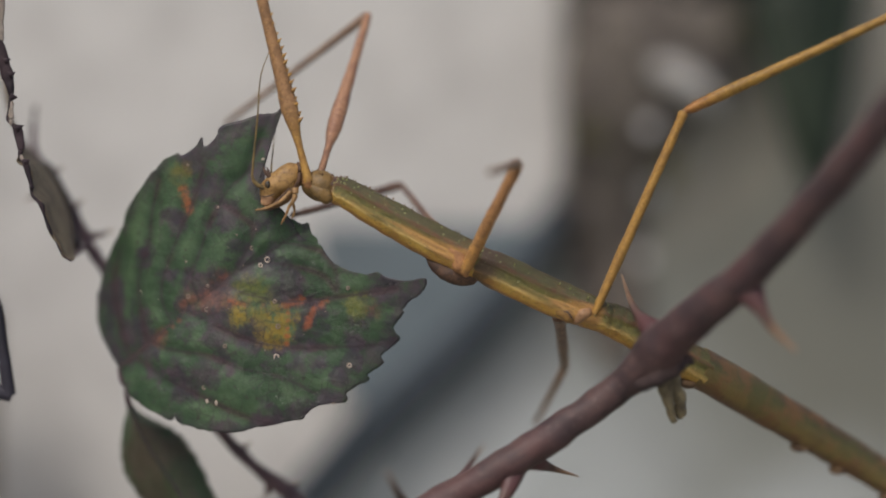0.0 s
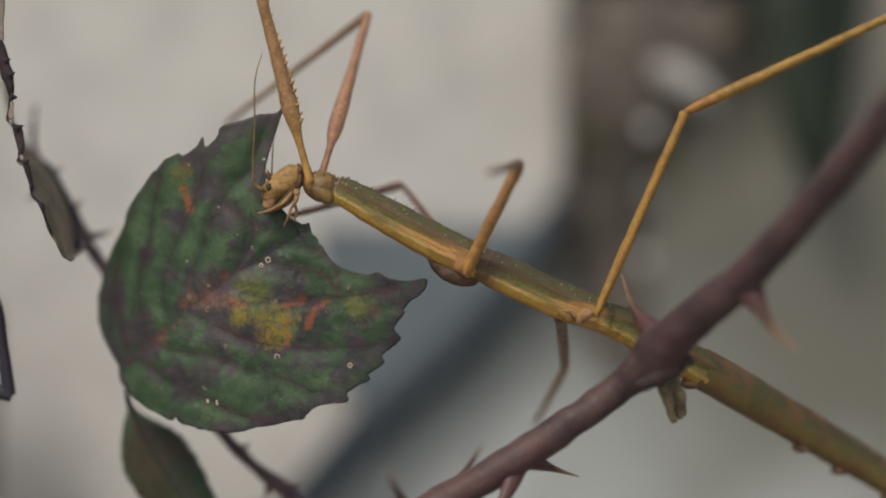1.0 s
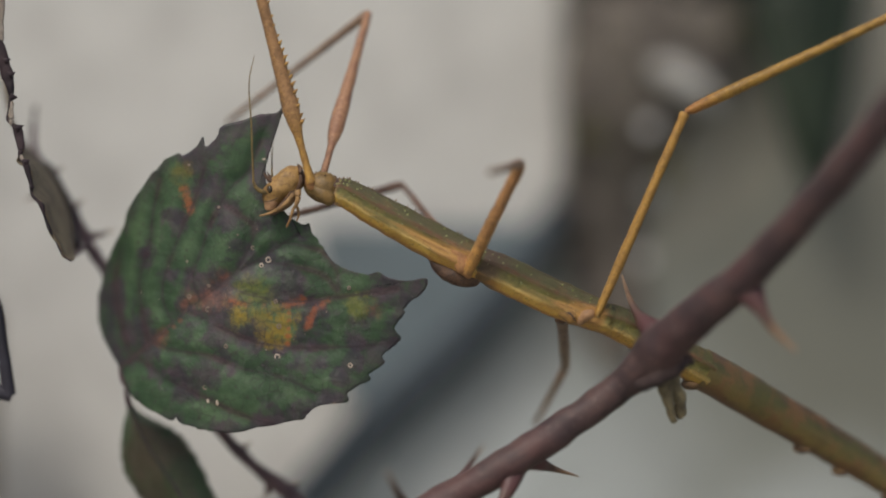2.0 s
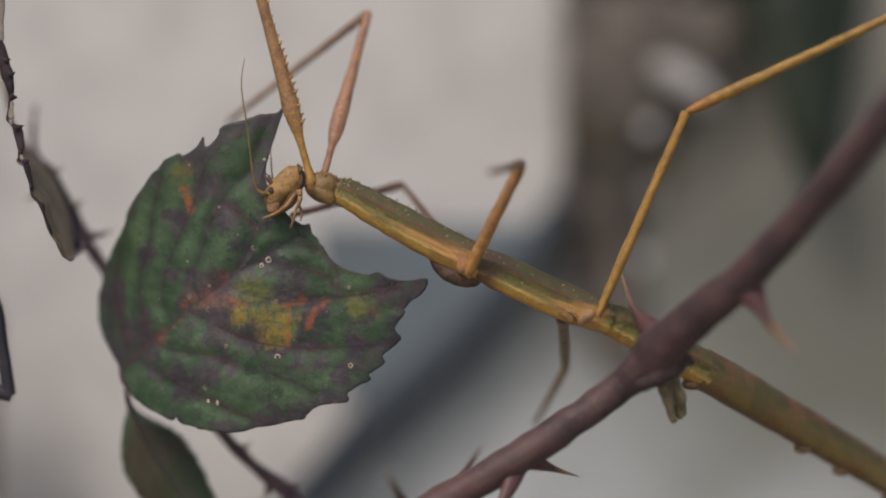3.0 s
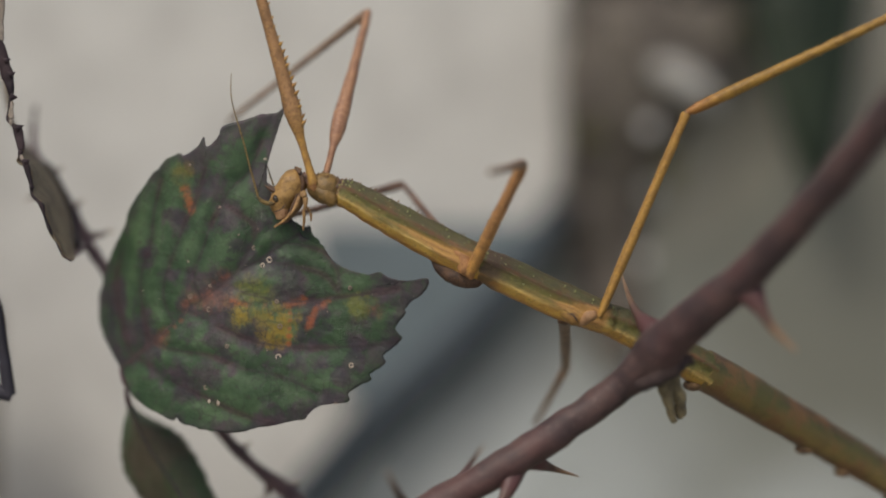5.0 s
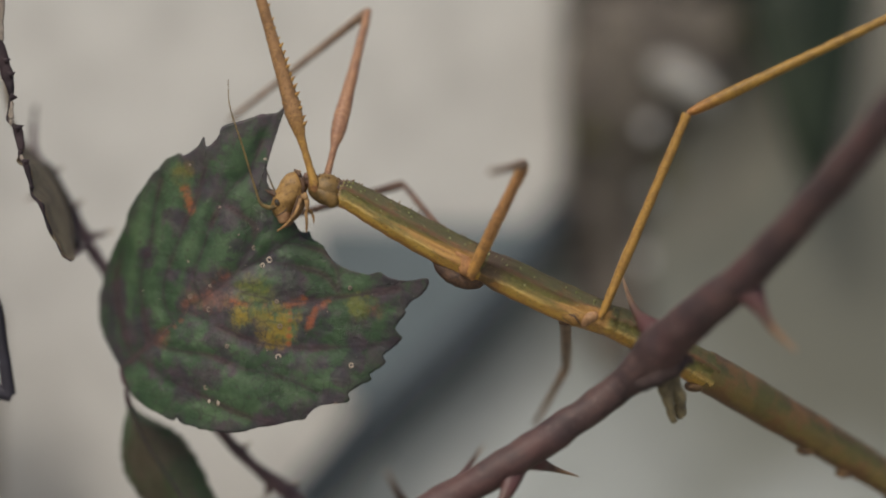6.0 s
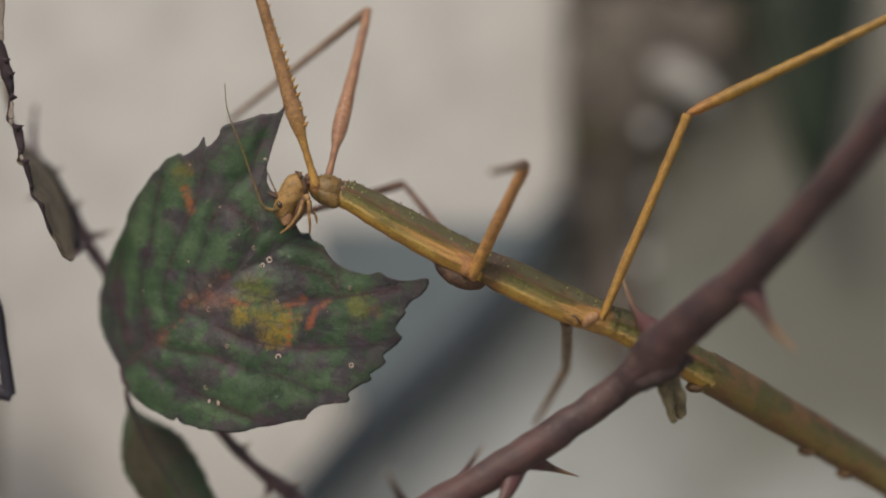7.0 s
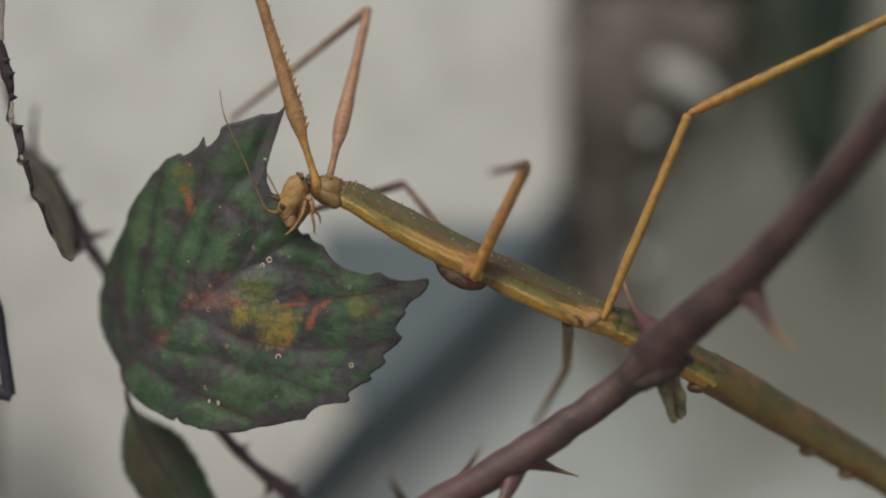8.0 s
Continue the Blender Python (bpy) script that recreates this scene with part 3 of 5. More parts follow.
def build_backdrop():
    rows = [(116.5, -70, 192, 16, 9), (116.5, 0, 192, 16, 9), (111.8, 17, 192, 12.0, 8), (106.8, 32, 197, 7.2, 4.5), (107.6, 46, 199, 7.0, 3), (108.4, 57, 200, 6.0, 2), (108.6, 66, 201, 2, 1.5)]
    root = empty("mossy_branch", at(117, -70, 192), "thick brown-grey mossy branch, far out of focus", "branch")
    bark = part("bark", tube(rows, at(117, -70, 192), rings=60, sides=28, rough=0.003, grain=60), M_TRUNK, root)
    rng = random.Random(11)
    for u, v, r in ((104, 24, 4.5), (128, 5, 5.0), (107, 8, 4.0), (119, 30, 4.0)):
        bm = bmesh.new()
        c = at(u, v, 184) - at(117, -70, 192)
        for k in range(26):
            p = c + Vector((rng.gauss(0, .5), rng.uniform(-.1, .3), rng.gauss(0, .6))) * r * MM
            ball(bm, p, r * .2 * MM, r * .2 * MM, r * .2 * MM, 6)
        part("moss_tuft", bm, M_MOSS, root, "olive moss tuft")
    bm = tube([(115.6, 11.2, 181, 2.0, 1.8), (117.9, 12.4, 180, 3.0, 2.4), (121.0, 14.4, 180, 3.1, 2.4), (124.2, 16.8, 182, 2.6, 2.2), (127.0, 18.8, 184, 1.2, 1.4)], rings=24, sides=16, rough=0.0012, grain=180)
    tagged(part("pale_chip", bm, M_STONE, None, "pale grey bark chip on the mossy branch"), "", "chip")
    # dark leaf hanging from above
    home = at(143, -40, 182)
    root = empty("hanging_leaf", home, "dark green hanging leaf, far out of focus", "leaf")
    axis = [(142, -42), (142.6, -20), (142.7, -3), (143.2, 13), (145.0, 33)]
    blade = simple_blade(home, axis, lambda s: 0.5 + 9.4 * math.sin(math.pi * min(1.0, .12 + .86 * s)) ** 0.7, lambda s, w: 176 + 4 * abs(w), teeth=0.05)
    thicken(part("blade", blade, M_IVY, root), 0.0004)
    part("midrib", tube([(u, v, 175.5, .5, .5) for u, v in axis], home, rings=24, sides=8), M_IVY, root)
    part("stalk", tube([(142, -41, 180, .7, .7), (141, -70, 184, .8, .8), (140, -110, 190, .9, .9)], home, rings=14, sides=8), M_TWIG, root)
    # drops of water on the bark and on the board, which the lens spreads into faint discs
    # their white base colour stands in for the glint
    drop = None
    for u, v, y in ((114.9, 22.7, 180), (114.9, 33.8, 196), (113.8, 45.8, 193)):
        if drop is None:
            drop = tagged(part("water_drop", ball(bmesh.new(), Vector((0, 0, 0)), .0021, .0015, .0021, 14), M_DROP, None, "water drop beside the mossy branch, its glint painted white"), "", "drop", "drops by the branch")
            drop.matrix_basis = Matrix.Translation(at(u, v, y))
        else:
            copy_thing(drop, Matrix.Translation(at(u, v, y)))


build_backdrop()


# ---- bramble branch with thorns ----
def thorn(points, parent, home, label=""):
    bm = tube(points, home, rings=14, sides=10)
    return part("thorn", bm, M_THORN, parent, label)


def build_branch():
    home = at(70, 93, 0)
    root = empty("bramble_branch", home, "reddish brown bramble branch with curved thorns", "branch")
    stem = [(-6, 205, 50, 3.3, 3.3), (20, 150, 15, 3.2, 3.2), (52, 108, -6, 3.1, 3.1), (72, 92.8, -9, 3.1, 3.1), (84, 85.6, -9, 3.0, 3.0), (97, 77.5, -9, 2.9, 2.9), (108.2, 69.7, -9, 2.9, 2.9),
            (112.5, 66.0, -11, 3.2, 3.2), (116.6, 62.2, -14, 4.3, 4.0), (121, 58.0, -18, 3.7, 3.5), (132.5, 48.2, -28, 3.4, 3.3), (145, 34.8, -40, 3.15, 3.1),
            (157, 20.5, -52, 3.1, 3.1), (176, -4, -68, 3.2, 3.2)]
    part("stem", tube(stem, home, rings=160, sides=24, rough=0.00035, grain=320), M_BARK, root)
    thorn([(93.2, 80.4, -9, 3.6, 1.2), (95.4, 82.0, -8, 1.5, 1.0), (98.0, 83.0, -5, 0.6, 0.5), (102.5, 84.4, -5, 0.08, 0.08)], root, home)
    thorn([(91.5, 82.0, -9, 2.2, 1.2), (90.2, 86, -11, 1.5, 1.0), (88.6, 89, -13, 0.8, 0.6), (85.5, 92.5, -15, 0.1, 0.1)], root, home)
    thorn([(131.0, 49.2, -27, 4.2, 1.6), (133.2, 52.4, -28, 2.4, 1.4), (134.9, 55.2, -29, 1.25, 0.9), (137.0, 58.4, -30, 0.75, 0.6), (140.9, 62.1, -32, 0.25, 0.25)], root, home, "red-based thorn with a pale tip")
    thorn([(118.2, 61.5, -14, 3.8, 2.2), (115.4, 58.4, -13, 2.3, 1.5), (113.0, 55.8, -9, .9, .8), (111.4, 52.8, -2, 0.5, 0.45), (110.0, 48.6, 7, 0.12, 0.12)], root, home)
    thorn([(80.5, 86.5, -6, 1.6, 1.0), (82.2, 83.8, 6, 0.75, 0.6), (83.8, 81.4, 18, 0.45, 0.4), (85.6, 78.8, 30, 0.15, 0.15)], root, home)
    thorn([(74.5, 91.5, -10, 1.8, 1.0), (71.8, 89, -18, 0.9, 0.7), (70.0, 86.6, -26, 0.6, 0.5), (68.4, 83.4, -34, 0.2, 0.2)], root, home)
    part("knot", tube([(110.8, 69.0, -10, .4, .5), (113.4, 67.4, -12, 1.7, 1.6), (116.4, 65.8, -13.5, 2.6, 2.4), (119.2, 64.4, -14, 2.5, 2.2), (121.4, 63.9, -14, 1.5, 1.4), (122.7, 64.3, -13.6, .3, .3)],
                      home, rings=36, sides=18, rough=0.0007, grain=420), M_KNOT, root, "dark gnarled knot on the branch")
    # withered bud in the fork
    for rows in ([(117.4, 66.5, -11, 1.3, 1.2), (117.9, 69.5, -10, 1.2, 1.1), (118.6, 72.4, -9, 0.95, .9), (119.3, 74.6, -8, .3, .3)],
                 [(119.0, 66.5, -10, 1.3, 1.2), (119.9, 69.5, -9, 1.3, 1.1), (120.4, 72.0, -8, 1.0, .9), (120.3, 74.0, -7, .3, .3)]):
        part("bud_scale", tube(rows, home, rings=16, rough=0.0005, grain=600), M_BUD, root, "withered olive-brown bud scale")
    return root


build_branch()


# ---- thin twig behind the leaf ----
def build_twig():
    home = at(54, 88, 14)
    root = empty("bramble_twig", home, "thin dark purple-brown bramble twig with small prickles", "twig")
    rows = [(7.6, 29, 36, 0.9, 0.9), (11.8, 36.5, 34, 1.3, 1.3), (15.5, 43, 32, 1.1, 1.1), (19.5, 49, 28, 1.0, 1.0), (28, 62, 20, 1.0, 1.0),
            (39.5, 77, 26, 1.0, 1.0), (45, 82.5, 28, 1.1, 1.1), (51, 87.2, 27, 1.4, 1.4), (56.5, 93, 16, 1.2, 1.2), (59, 100.5, 2, 1.4, 1.4)]
    part("stem", tube(rows, home, rings=90, sides=12, rough=0.0003, grain=500), M_TWIG, root)
    for a, b in (((12.2, 36.8), (15.0, 35.2)), ((8.4, 30.5), (11.4, 29.6)), ((8.5, 33.0), (4.4, 35.6)), ((15, 42), (20.4, 40.6)),
                 ((50, 86), (53.2, 85.2)), ((48, 85), (46.6, 88.4)), ((42, 79.5), (44.6, 78.2))):
        thorn([(*a, 33 if a[0] < 20 else 28, 0.9, 0.7), ((a[0] + b[0]) / 2, (a[1] + b[1]) / 2 + 0.3, 33 if a[0] < 20 else 28, 0.5, 0.4), (*b, 33 if a[0] < 20 else 28, 0.06, 0.06)], root, home)
    part("tendril", tube([(8.4, 31, 34, 0.7, 0.7), (6.0, 26, 40, 0.6, 0.6), (6.2, 19, 46, 0.4, 0.4)], home, rings=14, sides=8), M_TWIG, root)
    return root


build_twig()


# ---- the eaten bramble leaf ----
# rim of the blade: u, v, height of the teeth; no teeth where it has been eaten
RIM = [(21.6, 66.0, 0), (17.4, 57, .15), (18.6, 47.5, .2), (21.8, 40.0, .1), (22.6, 37.2, 0), (25.6, 32.4, .3), (28.8, 28.6, .2), (31.3, 27.2, 0), (32.4, 27.5, 0),
       (34.6, 26.0, .1), (35.7, 24.3, 0), (36.1, 26.0, 0), (38.3, 24.4, .2), (39.0, 22.4, 0), (43.0, 21.2, .2), (45.6, 20.3, .1), (48.6, 20.0, 0), (50.1, 18.9, 0)]
BITTEN = [(48.3, 23.5, 0), (47.4, 27.0, 0), (46.9, 30.0, 0), (47.2, 33.0, 0), (49.2, 36.2, 0), (51.8, 39.4, 0), (53.4, 42.0, 0), (56.4, 43.2, 0), (57.3, 44.4, 0), (58.6, 46.1, 0), (60.1, 47.2, 0),
          (61.6, 47.8, 0), (63.6, 48.4, .1), (65.6, 48.7, .1), (66.8, 48.2, 0), (68.6, 49.2, 0), (70.6, 49.7, 0), (73.4, 49.7, 0), (75.3, 49.3, 0)]
OUTER = [(75.4, 50.6, 0), (74.1, 52.4, .1), (72.6, 53.2, .1), (71.4, 54.8, .1), (71.5, 55.4, 0), (69.7, 58.1, 0), (70.8, 59.9, 0), (69.4, 61.4, .1), (67.5, 62.9, 0), (67.9, 64.2, 0), (66.6, 65.2, 0),
         (65.1, 66.2, 0), (65.3, 67.2, 0), (62.9, 68.4, .1), (61.3, 69.7, 0), (61.4, 71.0, 0), (58.6, 71.5, .2), (55.8, 72.0, .1), (54.2, 73.4, 0), (53.5, 74.2, 0), (49.8, 74.8, .2), (48.1, 75.3, 0),
         (44.7, 75.8, .3), (41.5, 76.6, .1), (36.5, 76.2, .4), (32.2, 75.0, .2), (30.9, 73.8, 0), (30.2, 74.4, 0), (27.0, 72.8, .2), (23.2, 70.0, .1)]
# the last shred by the jaws, beyond the hinge line; it is bent back while the insect feeds
SHRED_HINGE = ((49.6, 42.8), (56.3, 44.2))
SHRED = [(56.2, 42.4), (55.2, 41.4), (54.8, 40.2), (54.5, 39.4), (53.3, 39.6), (51.8, 38.8), (50.4, 38.6), (48.6, 37.4), (47.6, 37.6), (48.4, 40.0)]
CORE = (39.0, 55.0)


def leaf_depth(u, v):
    """How far the blade lies behind the plane of focus: it curls back towards its stalk."""
    y = 3.0 + 0.016 * max(0.0, 46 - u) ** 2 + 0.006 * max(0.0, v - 66) ** 2
    y += 0.06 * max(0.0, 28 - u) ** 2
    return y + 0.02 * (u - 60) * (1 if u > 60 else 0) * (v - 55)


MIDRIB = [(21.4, 65.2), (27.7, 59.8), (32.7, 55.2), (41.0, 48.9), (46.7, 45.3), (50.6, 42.6), (54.0, 40.9)]
SIDE_RIBS = [
    # lower half, bending towards the tip
    [(24.0, 63.2), (30.4, 67.6), (35.8, 70.2), (42.8, 73.5), (48.0, 75.0)],
    [(27.0, 60.4), (30.0, 61.8), (36.7, 63.0), (42.4, 65.2), (49.8, 66.8), (56.0, 69.8)],
    [(33.2, 54.8), (41.8, 59.4), (49.8, 61.4), (57.0, 61.6), (66.4, 61.0), (70.4, 60.4)],
    [(39.2, 50.3), (44.8, 52.4), (51.8, 53.4), (59.8, 52.6), (70.0, 51.2)],
    [(45.4, 46.2), (51.0, 47.0), (56.8, 48.6), (59.6, 51.6)],
    [(50.0, 43.0), (54.0, 43.6), (58.0, 45.2), (59.6, 48.6), (59.7, 51.4)],
    # upper half, bending towards the stalk's side
    [(23.2, 63.6), (21.4, 57.0), (20.4, 50.0), (21.4, 44.0)],
    [(26.2, 61.0), (24.6, 50.7), (26.4, 42.9), (27.0, 37.7), (28.2, 32.0)],
    [(30.4, 57.2), (28.6, 51.2), (32.0, 40.7), (34.2, 36.0), (36.0, 30.0)],
    [(35.4, 53.0), (34.0, 49.4), (35.9, 43.3), (37.2, 39.4), (40.3, 33.8), (43.8, 30.3), (46.0, 25.0)],
    [(41.6, 48.4), (43.8, 44.0), (45.0, 40.7), (43.0, 38.6), (39.4, 36.0)]]
# short cross-veins and creases between the side ribs
CROSS_RIBS = [[(43.2, 65.4), (43.6, 68.4), (45.6, 71.6)], [(55.4, 53.2), (55.4, 49.6), (55.2, 48.2)], [(52.8, 53.2), (52.9, 50.8), (52.6, 49.6)], [(31.0, 55.6), (33.6, 52.0), (36.4, 50.4)],
              [(61.6, 61.2), (63.4, 57.8), (63.0, 54.0)], [(50.6, 61.4), (50.9, 58.4), (50.4, 54.0)], [(37.4, 39.4), (34.4, 37.6), (32.4, 40.2)], [(30.0, 46.4), (27.4, 45.4), (26.0, 45.8)], [(46.8, 45.2), (46.4, 41.0), (44.0, 37.8)]]
RIB_LINES = [spline(line, 4 * len(line)) for line in [MIDRIB] + SIDE_RIBS]
RIB_FROM = np.vstack([line[:-1] for line in RIB_LINES])
RIB_WAY = np.vstack([line[1:] - line[:-1] for line in RIB_LINES])
RIB_SQUARE = (RIB_WAY ** 2).sum(1)
MAIN_COUNT = len(RIB_LINES[0]) - 1


def rib_distance(u, v):
    """Distance in mm to the nearest rib, and to the midrib."""
    off = np.array((u, v)) - RIB_FROM
    s = np.clip((off * RIB_WAY).sum(1) / RIB_SQUARE, 0, 1)
    d = np.sqrt(((off - RIB_WAY * s[:, None]) ** 2).sum(1))
    return float(d.min()), float(d[:MAIN_COUNT].min())


def leaf_surface(u, v):
    d, m = rib_distance(u, v)
    upper = min(1.0, max(0.0, (50 - u) / 9)) * (1.0 - 0.6 * min(1.0, max(0.0, (v - 46) / 8)))
    swell = 0.30 + 0.42 * upper + 0.3 * noise.noise(Vector((u * 0.12, v * 0.12, 3.3)))
    pucker = -swell * (1 - math.exp(-(d / 1.7) ** 2)) - 0.4 * (1 - math.exp(-(m / 2.6) ** 2))
    pucker += 0.22 * noise.noise(Vector((u * 0.45, v * 0.45, 1.7))) + 0.7 * noise.noise(Vector((u * 0.09, v * 0.09, 5.2))) + 0.09 * noise.noise(Vector((u * 1.1, v * 1.1, 8.1)))
    return leaf_depth(u, v) + pucker


def inside(u, v, poly):
    hit = False
    for (a, b), (c, d) in zip(poly, poly[1:] + poly[:1]):
        if (b > v) != (d > v) and u < (c - a) * (v - b) / (d - b) + a:
            hit = not hit
    return hit


def build_leaf():
    home = at(BASE_U, BASE_V, 0)
    root = empty("bramble_leaf", home, "half-eaten green and purple bramble leaf with orange stains", "leaf")
    count = 820
    ring = spline(RIM + BITTEN + OUTER + [RIM[0]], count)[:-1]
    rim, phase, tooth, high = [], 0.0, 3.6, 1.0
    rng = random.Random(4)
    for i, (u, v, amp) in enumerate(ring):
        a, b = ring[i - 1], ring[(i + 1) % len(ring)]
        t = Vector((b[0] - a[0], b[1] - a[1]))
        n = Vector((-t.y, t.x)).normalized()
        if n.dot(Vector((u - CORE[0], v - CORE[1]))) < 0:
            n = -n
        phase += t.length / 2 / tooth
        if phase > 1:
            phase, tooth, high = 0.0, rng.uniform(1.6, 5.2), rng.uniform(0.35, 1.25)
        saw = phase ** 1.1 if phase < 0.82 else 0.82 * (1 - phase) / 0.18
        push = max(amp, 0) * 1.2 * high * (saw - 0.4)
        push += 0.14 * noise.noise(Vector((u * 1.1, v * 1.1, 0))) + 0.10 * noise.noise(Vector((u * 3, v * 3, 3)))
        rim.append((u + n.x * push, v + n.y * push))
    bm = bmesh.new()
    uv = bm.loops.layers.uv.verify()
    steps = 46
    data = {}

    def vert(u, v, f):
        w = bm.verts.new(at(u, v, leaf_surface(u, v)) - home)
        data[w] = (min(1.0, rib_distance(u, v)[0] / 4.0), f)
        return w

    rows = []
    soft = np.array(rim)
    for _ in range(60):
        soft = (np.roll(soft, 1, 0) + soft + np.roll(soft, -1, 0)) / 3
    for k in range(1, steps + 1):
        f = (k / steps) ** 0.8
        w = max(0.0, (f - 0.80) / 0.20) ** 1.5
        rows.append([vert(CORE[0] + (u * w + a * (1 - w) - CORE[0]) * f, CORE[1] + (v * w + b * (1 - w) - CORE[1]) * f, f) for (u, v), (a, b) in zip(rim, soft)])
    middle = vert(*CORE, 0.0)
    total = len(rim)
    for j in range(total):
        bm.faces.new((middle, rows[0][j], rows[0][(j + 1) % total]))
    for a, b in zip(rows, rows[1:]):
        for j in range(total):
            bm.faces.new((a[j], b[j], b[(j + 1) % total], a[(j + 1) % total]))
    for face in bm.faces:
        for loop in face.loops:
            loop[uv].uv = data[loop.vert]
    blade = part("blade", bm, M_BLADE, root)
    thick = blade.modifiers.new("thickness", "SOLIDIFY")
    thick.thickness, thick.offset = 0.00028, 0

    def rib(line, w, name):
        pts = []
        path = spline(line, 6 * len(line))
        for k, (u, v) in enumerate(path):
            p = Vector((u + 0.18 * noise.noise(Vector((u * .5, v * .5, 8))), v + 0.22 * noise.noise(Vector((u * .5, v * .5, 9)))))
            if k and not inside(p.x, p.y, rim):
                break
            r = w * (1 - 0.7 * k / len(path))
            pts.append((p.x, p.y, leaf_surface(p.x, p.y) + 0.42 * r, r, r))
        if len(pts) > 2:
            part(name, tube(pts, home, rings=2 * len(pts), sides=8), M_MIDRIB if name == "midrib" else M_VEIN, root)

    rib(MIDRIB, 0.30, "midrib")
    for line in SIDE_RIBS:
        rib(line, 0.20, "vein")
    for line in CROSS_RIBS:
        rib(line, 0.10, "vein")
    # the shred, in the leaf's own space, so that it can turn about its hinge
    bm = bmesh.new()
    uv = bm.loops.layers.uv.verify()
    edge = spline([SHRED_HINGE[1]] + SHRED + [SHRED_HINGE[0]], 60)
    root_line = [(SHRED_HINGE[1][0] + (SHRED_HINGE[0][0] - SHRED_HINGE[1][0]) * k / 59, SHRED_HINGE[1][1] + (SHRED_HINGE[0][1] - SHRED_HINGE[1][1]) * k / 59) for k in range(60)]
    grid = []
    for j in range(9):
        w = j / 8
        row = []
        for (a, b), (c, d) in zip(root_line, edge):
            ragged = 0.12 * w * noise.noise(Vector((c * 2.5, d * 2.5, 4)))
            u, v = a + (c - a) * w + ragged, b + (d - b) * w + ragged
            row.append(bm.verts.new(at(u, v, leaf_surface(u, v) + 0.25) - home))
        grid.append(row)
    for a, b in zip(grid, grid[1:]):
        for j in range(59):
            face = bm.faces.new((a[j], a[j + 1], b[j + 1], b[j]))
            for loop in face.loops:
                loop[uv].uv = (0.5, 0.5)
    shred = thicken(part("shred", bm, M_BLADE, root, "ragged bitten shred of the blade"), 0.00025)
    # pale ring-shaped scars and torn specks on the blade
    for u, v, r in ((47.3, 46.0, .42), (46.1, 47.0, .3), (36.6, 54.8, .34), (39.8, 61.3, .26), (48.9, 63.2, .42), (61.8, 64.7, .34), (33.3, 52.5, .3), (36.1, 68.6, .3), (61.6, 51.0, .26),
                    (49.2, 57.8, .34), (48.6, 53.4, .28), (44.6, 43.9, .3), (36.8, 50.6, .2)):
        pale = (u, v) in ((47.3, 46.0), (46.1, 47.0), (48.9, 63.2), (61.8, 64.7))
        c = bmesh.new()
        p0 = at(u, v, leaf_surface(u, v) - 0.18) - home
        for j in range(14):
            q = 2 * math.pi * j / 14
            ball(c, p0 + Vector((math.cos(q) * r * MM, 0, math.sin(q) * r * 1.05 * MM)), 0.00014, 0.00008, 0.00014, 6)
        part("scar", c, M_RING if pale else M_SCAR, root, "pale ring-shaped scar" if pale else "dull ring-shaped scar")
    for u, v, a, b in ((36.7, 71.0, .28, .45), (38.3, 71.3, .28, .55), (46.6, 28.2, .35, .22), (25.0, 51.6, .14, .12), (22.6, 53.4, .1, .1), (57.6, 55.2, .14, .12), (51.8, 60.1, .1, .12), (46.9, 62.0, .12, .2),
                       (33.3, 29.2, .3, .2), (38.6, 36.7, .3, .25), (41.9, 41.6, .2, .2), (33.0, 46.3, .22, .26), (43.1, 47.0, .14, .14), (59.0, 71.4, .3, .2), (45.3, 40.6, .16, .14), (40.4, 43.8, .14, .12), (53.8, 59.2, .08, .1), (28.0, 53.0, .08, .08)):
        p0 = at(u, v, leaf_surface(u, v) - 0.15) - home
        part("speck", ball(bmesh.new(), p0, a * MM, 0.0001, b * MM, 8), M_RING if max(a, b) > .4 or a == .35 or a < .15 and u < 30 else M_SCAR, root, "torn speck")
    part("petiole", tube([(21.2, 65.2, leaf_surface(21.2, 65.2), .5, .5), (22.5, 68, 15.5, .6, .6), (28, 66, 18, .7, .7), (31, 66, 20, .7, .7)], home, rings=20, sides=8), M_TWIG, root)
    return root, shred


LEAF, SHRED_PIECE = build_leaf()


# ---- lower leaf, withered leaf, dark leaf ----
def build_lower_leaf():
    home = at(23, 71, 16)
    root = empty("lower_leaf", home, "dark green bramble leaf with purple edge, hanging down", "leaf")
    axis = [(22.9, 71.6), (24.4, 75.6), (27.0, 80.2), (31.2, 86.6), (38, 97), (45, 112)]
    blade = part("blade", simple_blade(home, axis, lambda s: 0.3 + 5.9 * math.sin(math.pi * s) ** 1.5, lambda s, w: 19 + 6 * abs(w), teeth=0.10), M_DARKLEAF, root)
    thicken(blade, 0.0003)
    part("midrib", tube([(u, v, 19, .4, .4) for u, v in axis], home, rings=24, sides=8), M_VEIN, root)
    part("petiole", tube([(22.9, 71.8, 19, .5, .5), (22.6, 68.6, 18, .5, .5), (26, 64, 19, .6, .6), (29, 63.5, 20, .6, .6)], home, rings=20, sides=8), M_TWIG, root)


build_lower_leaf()


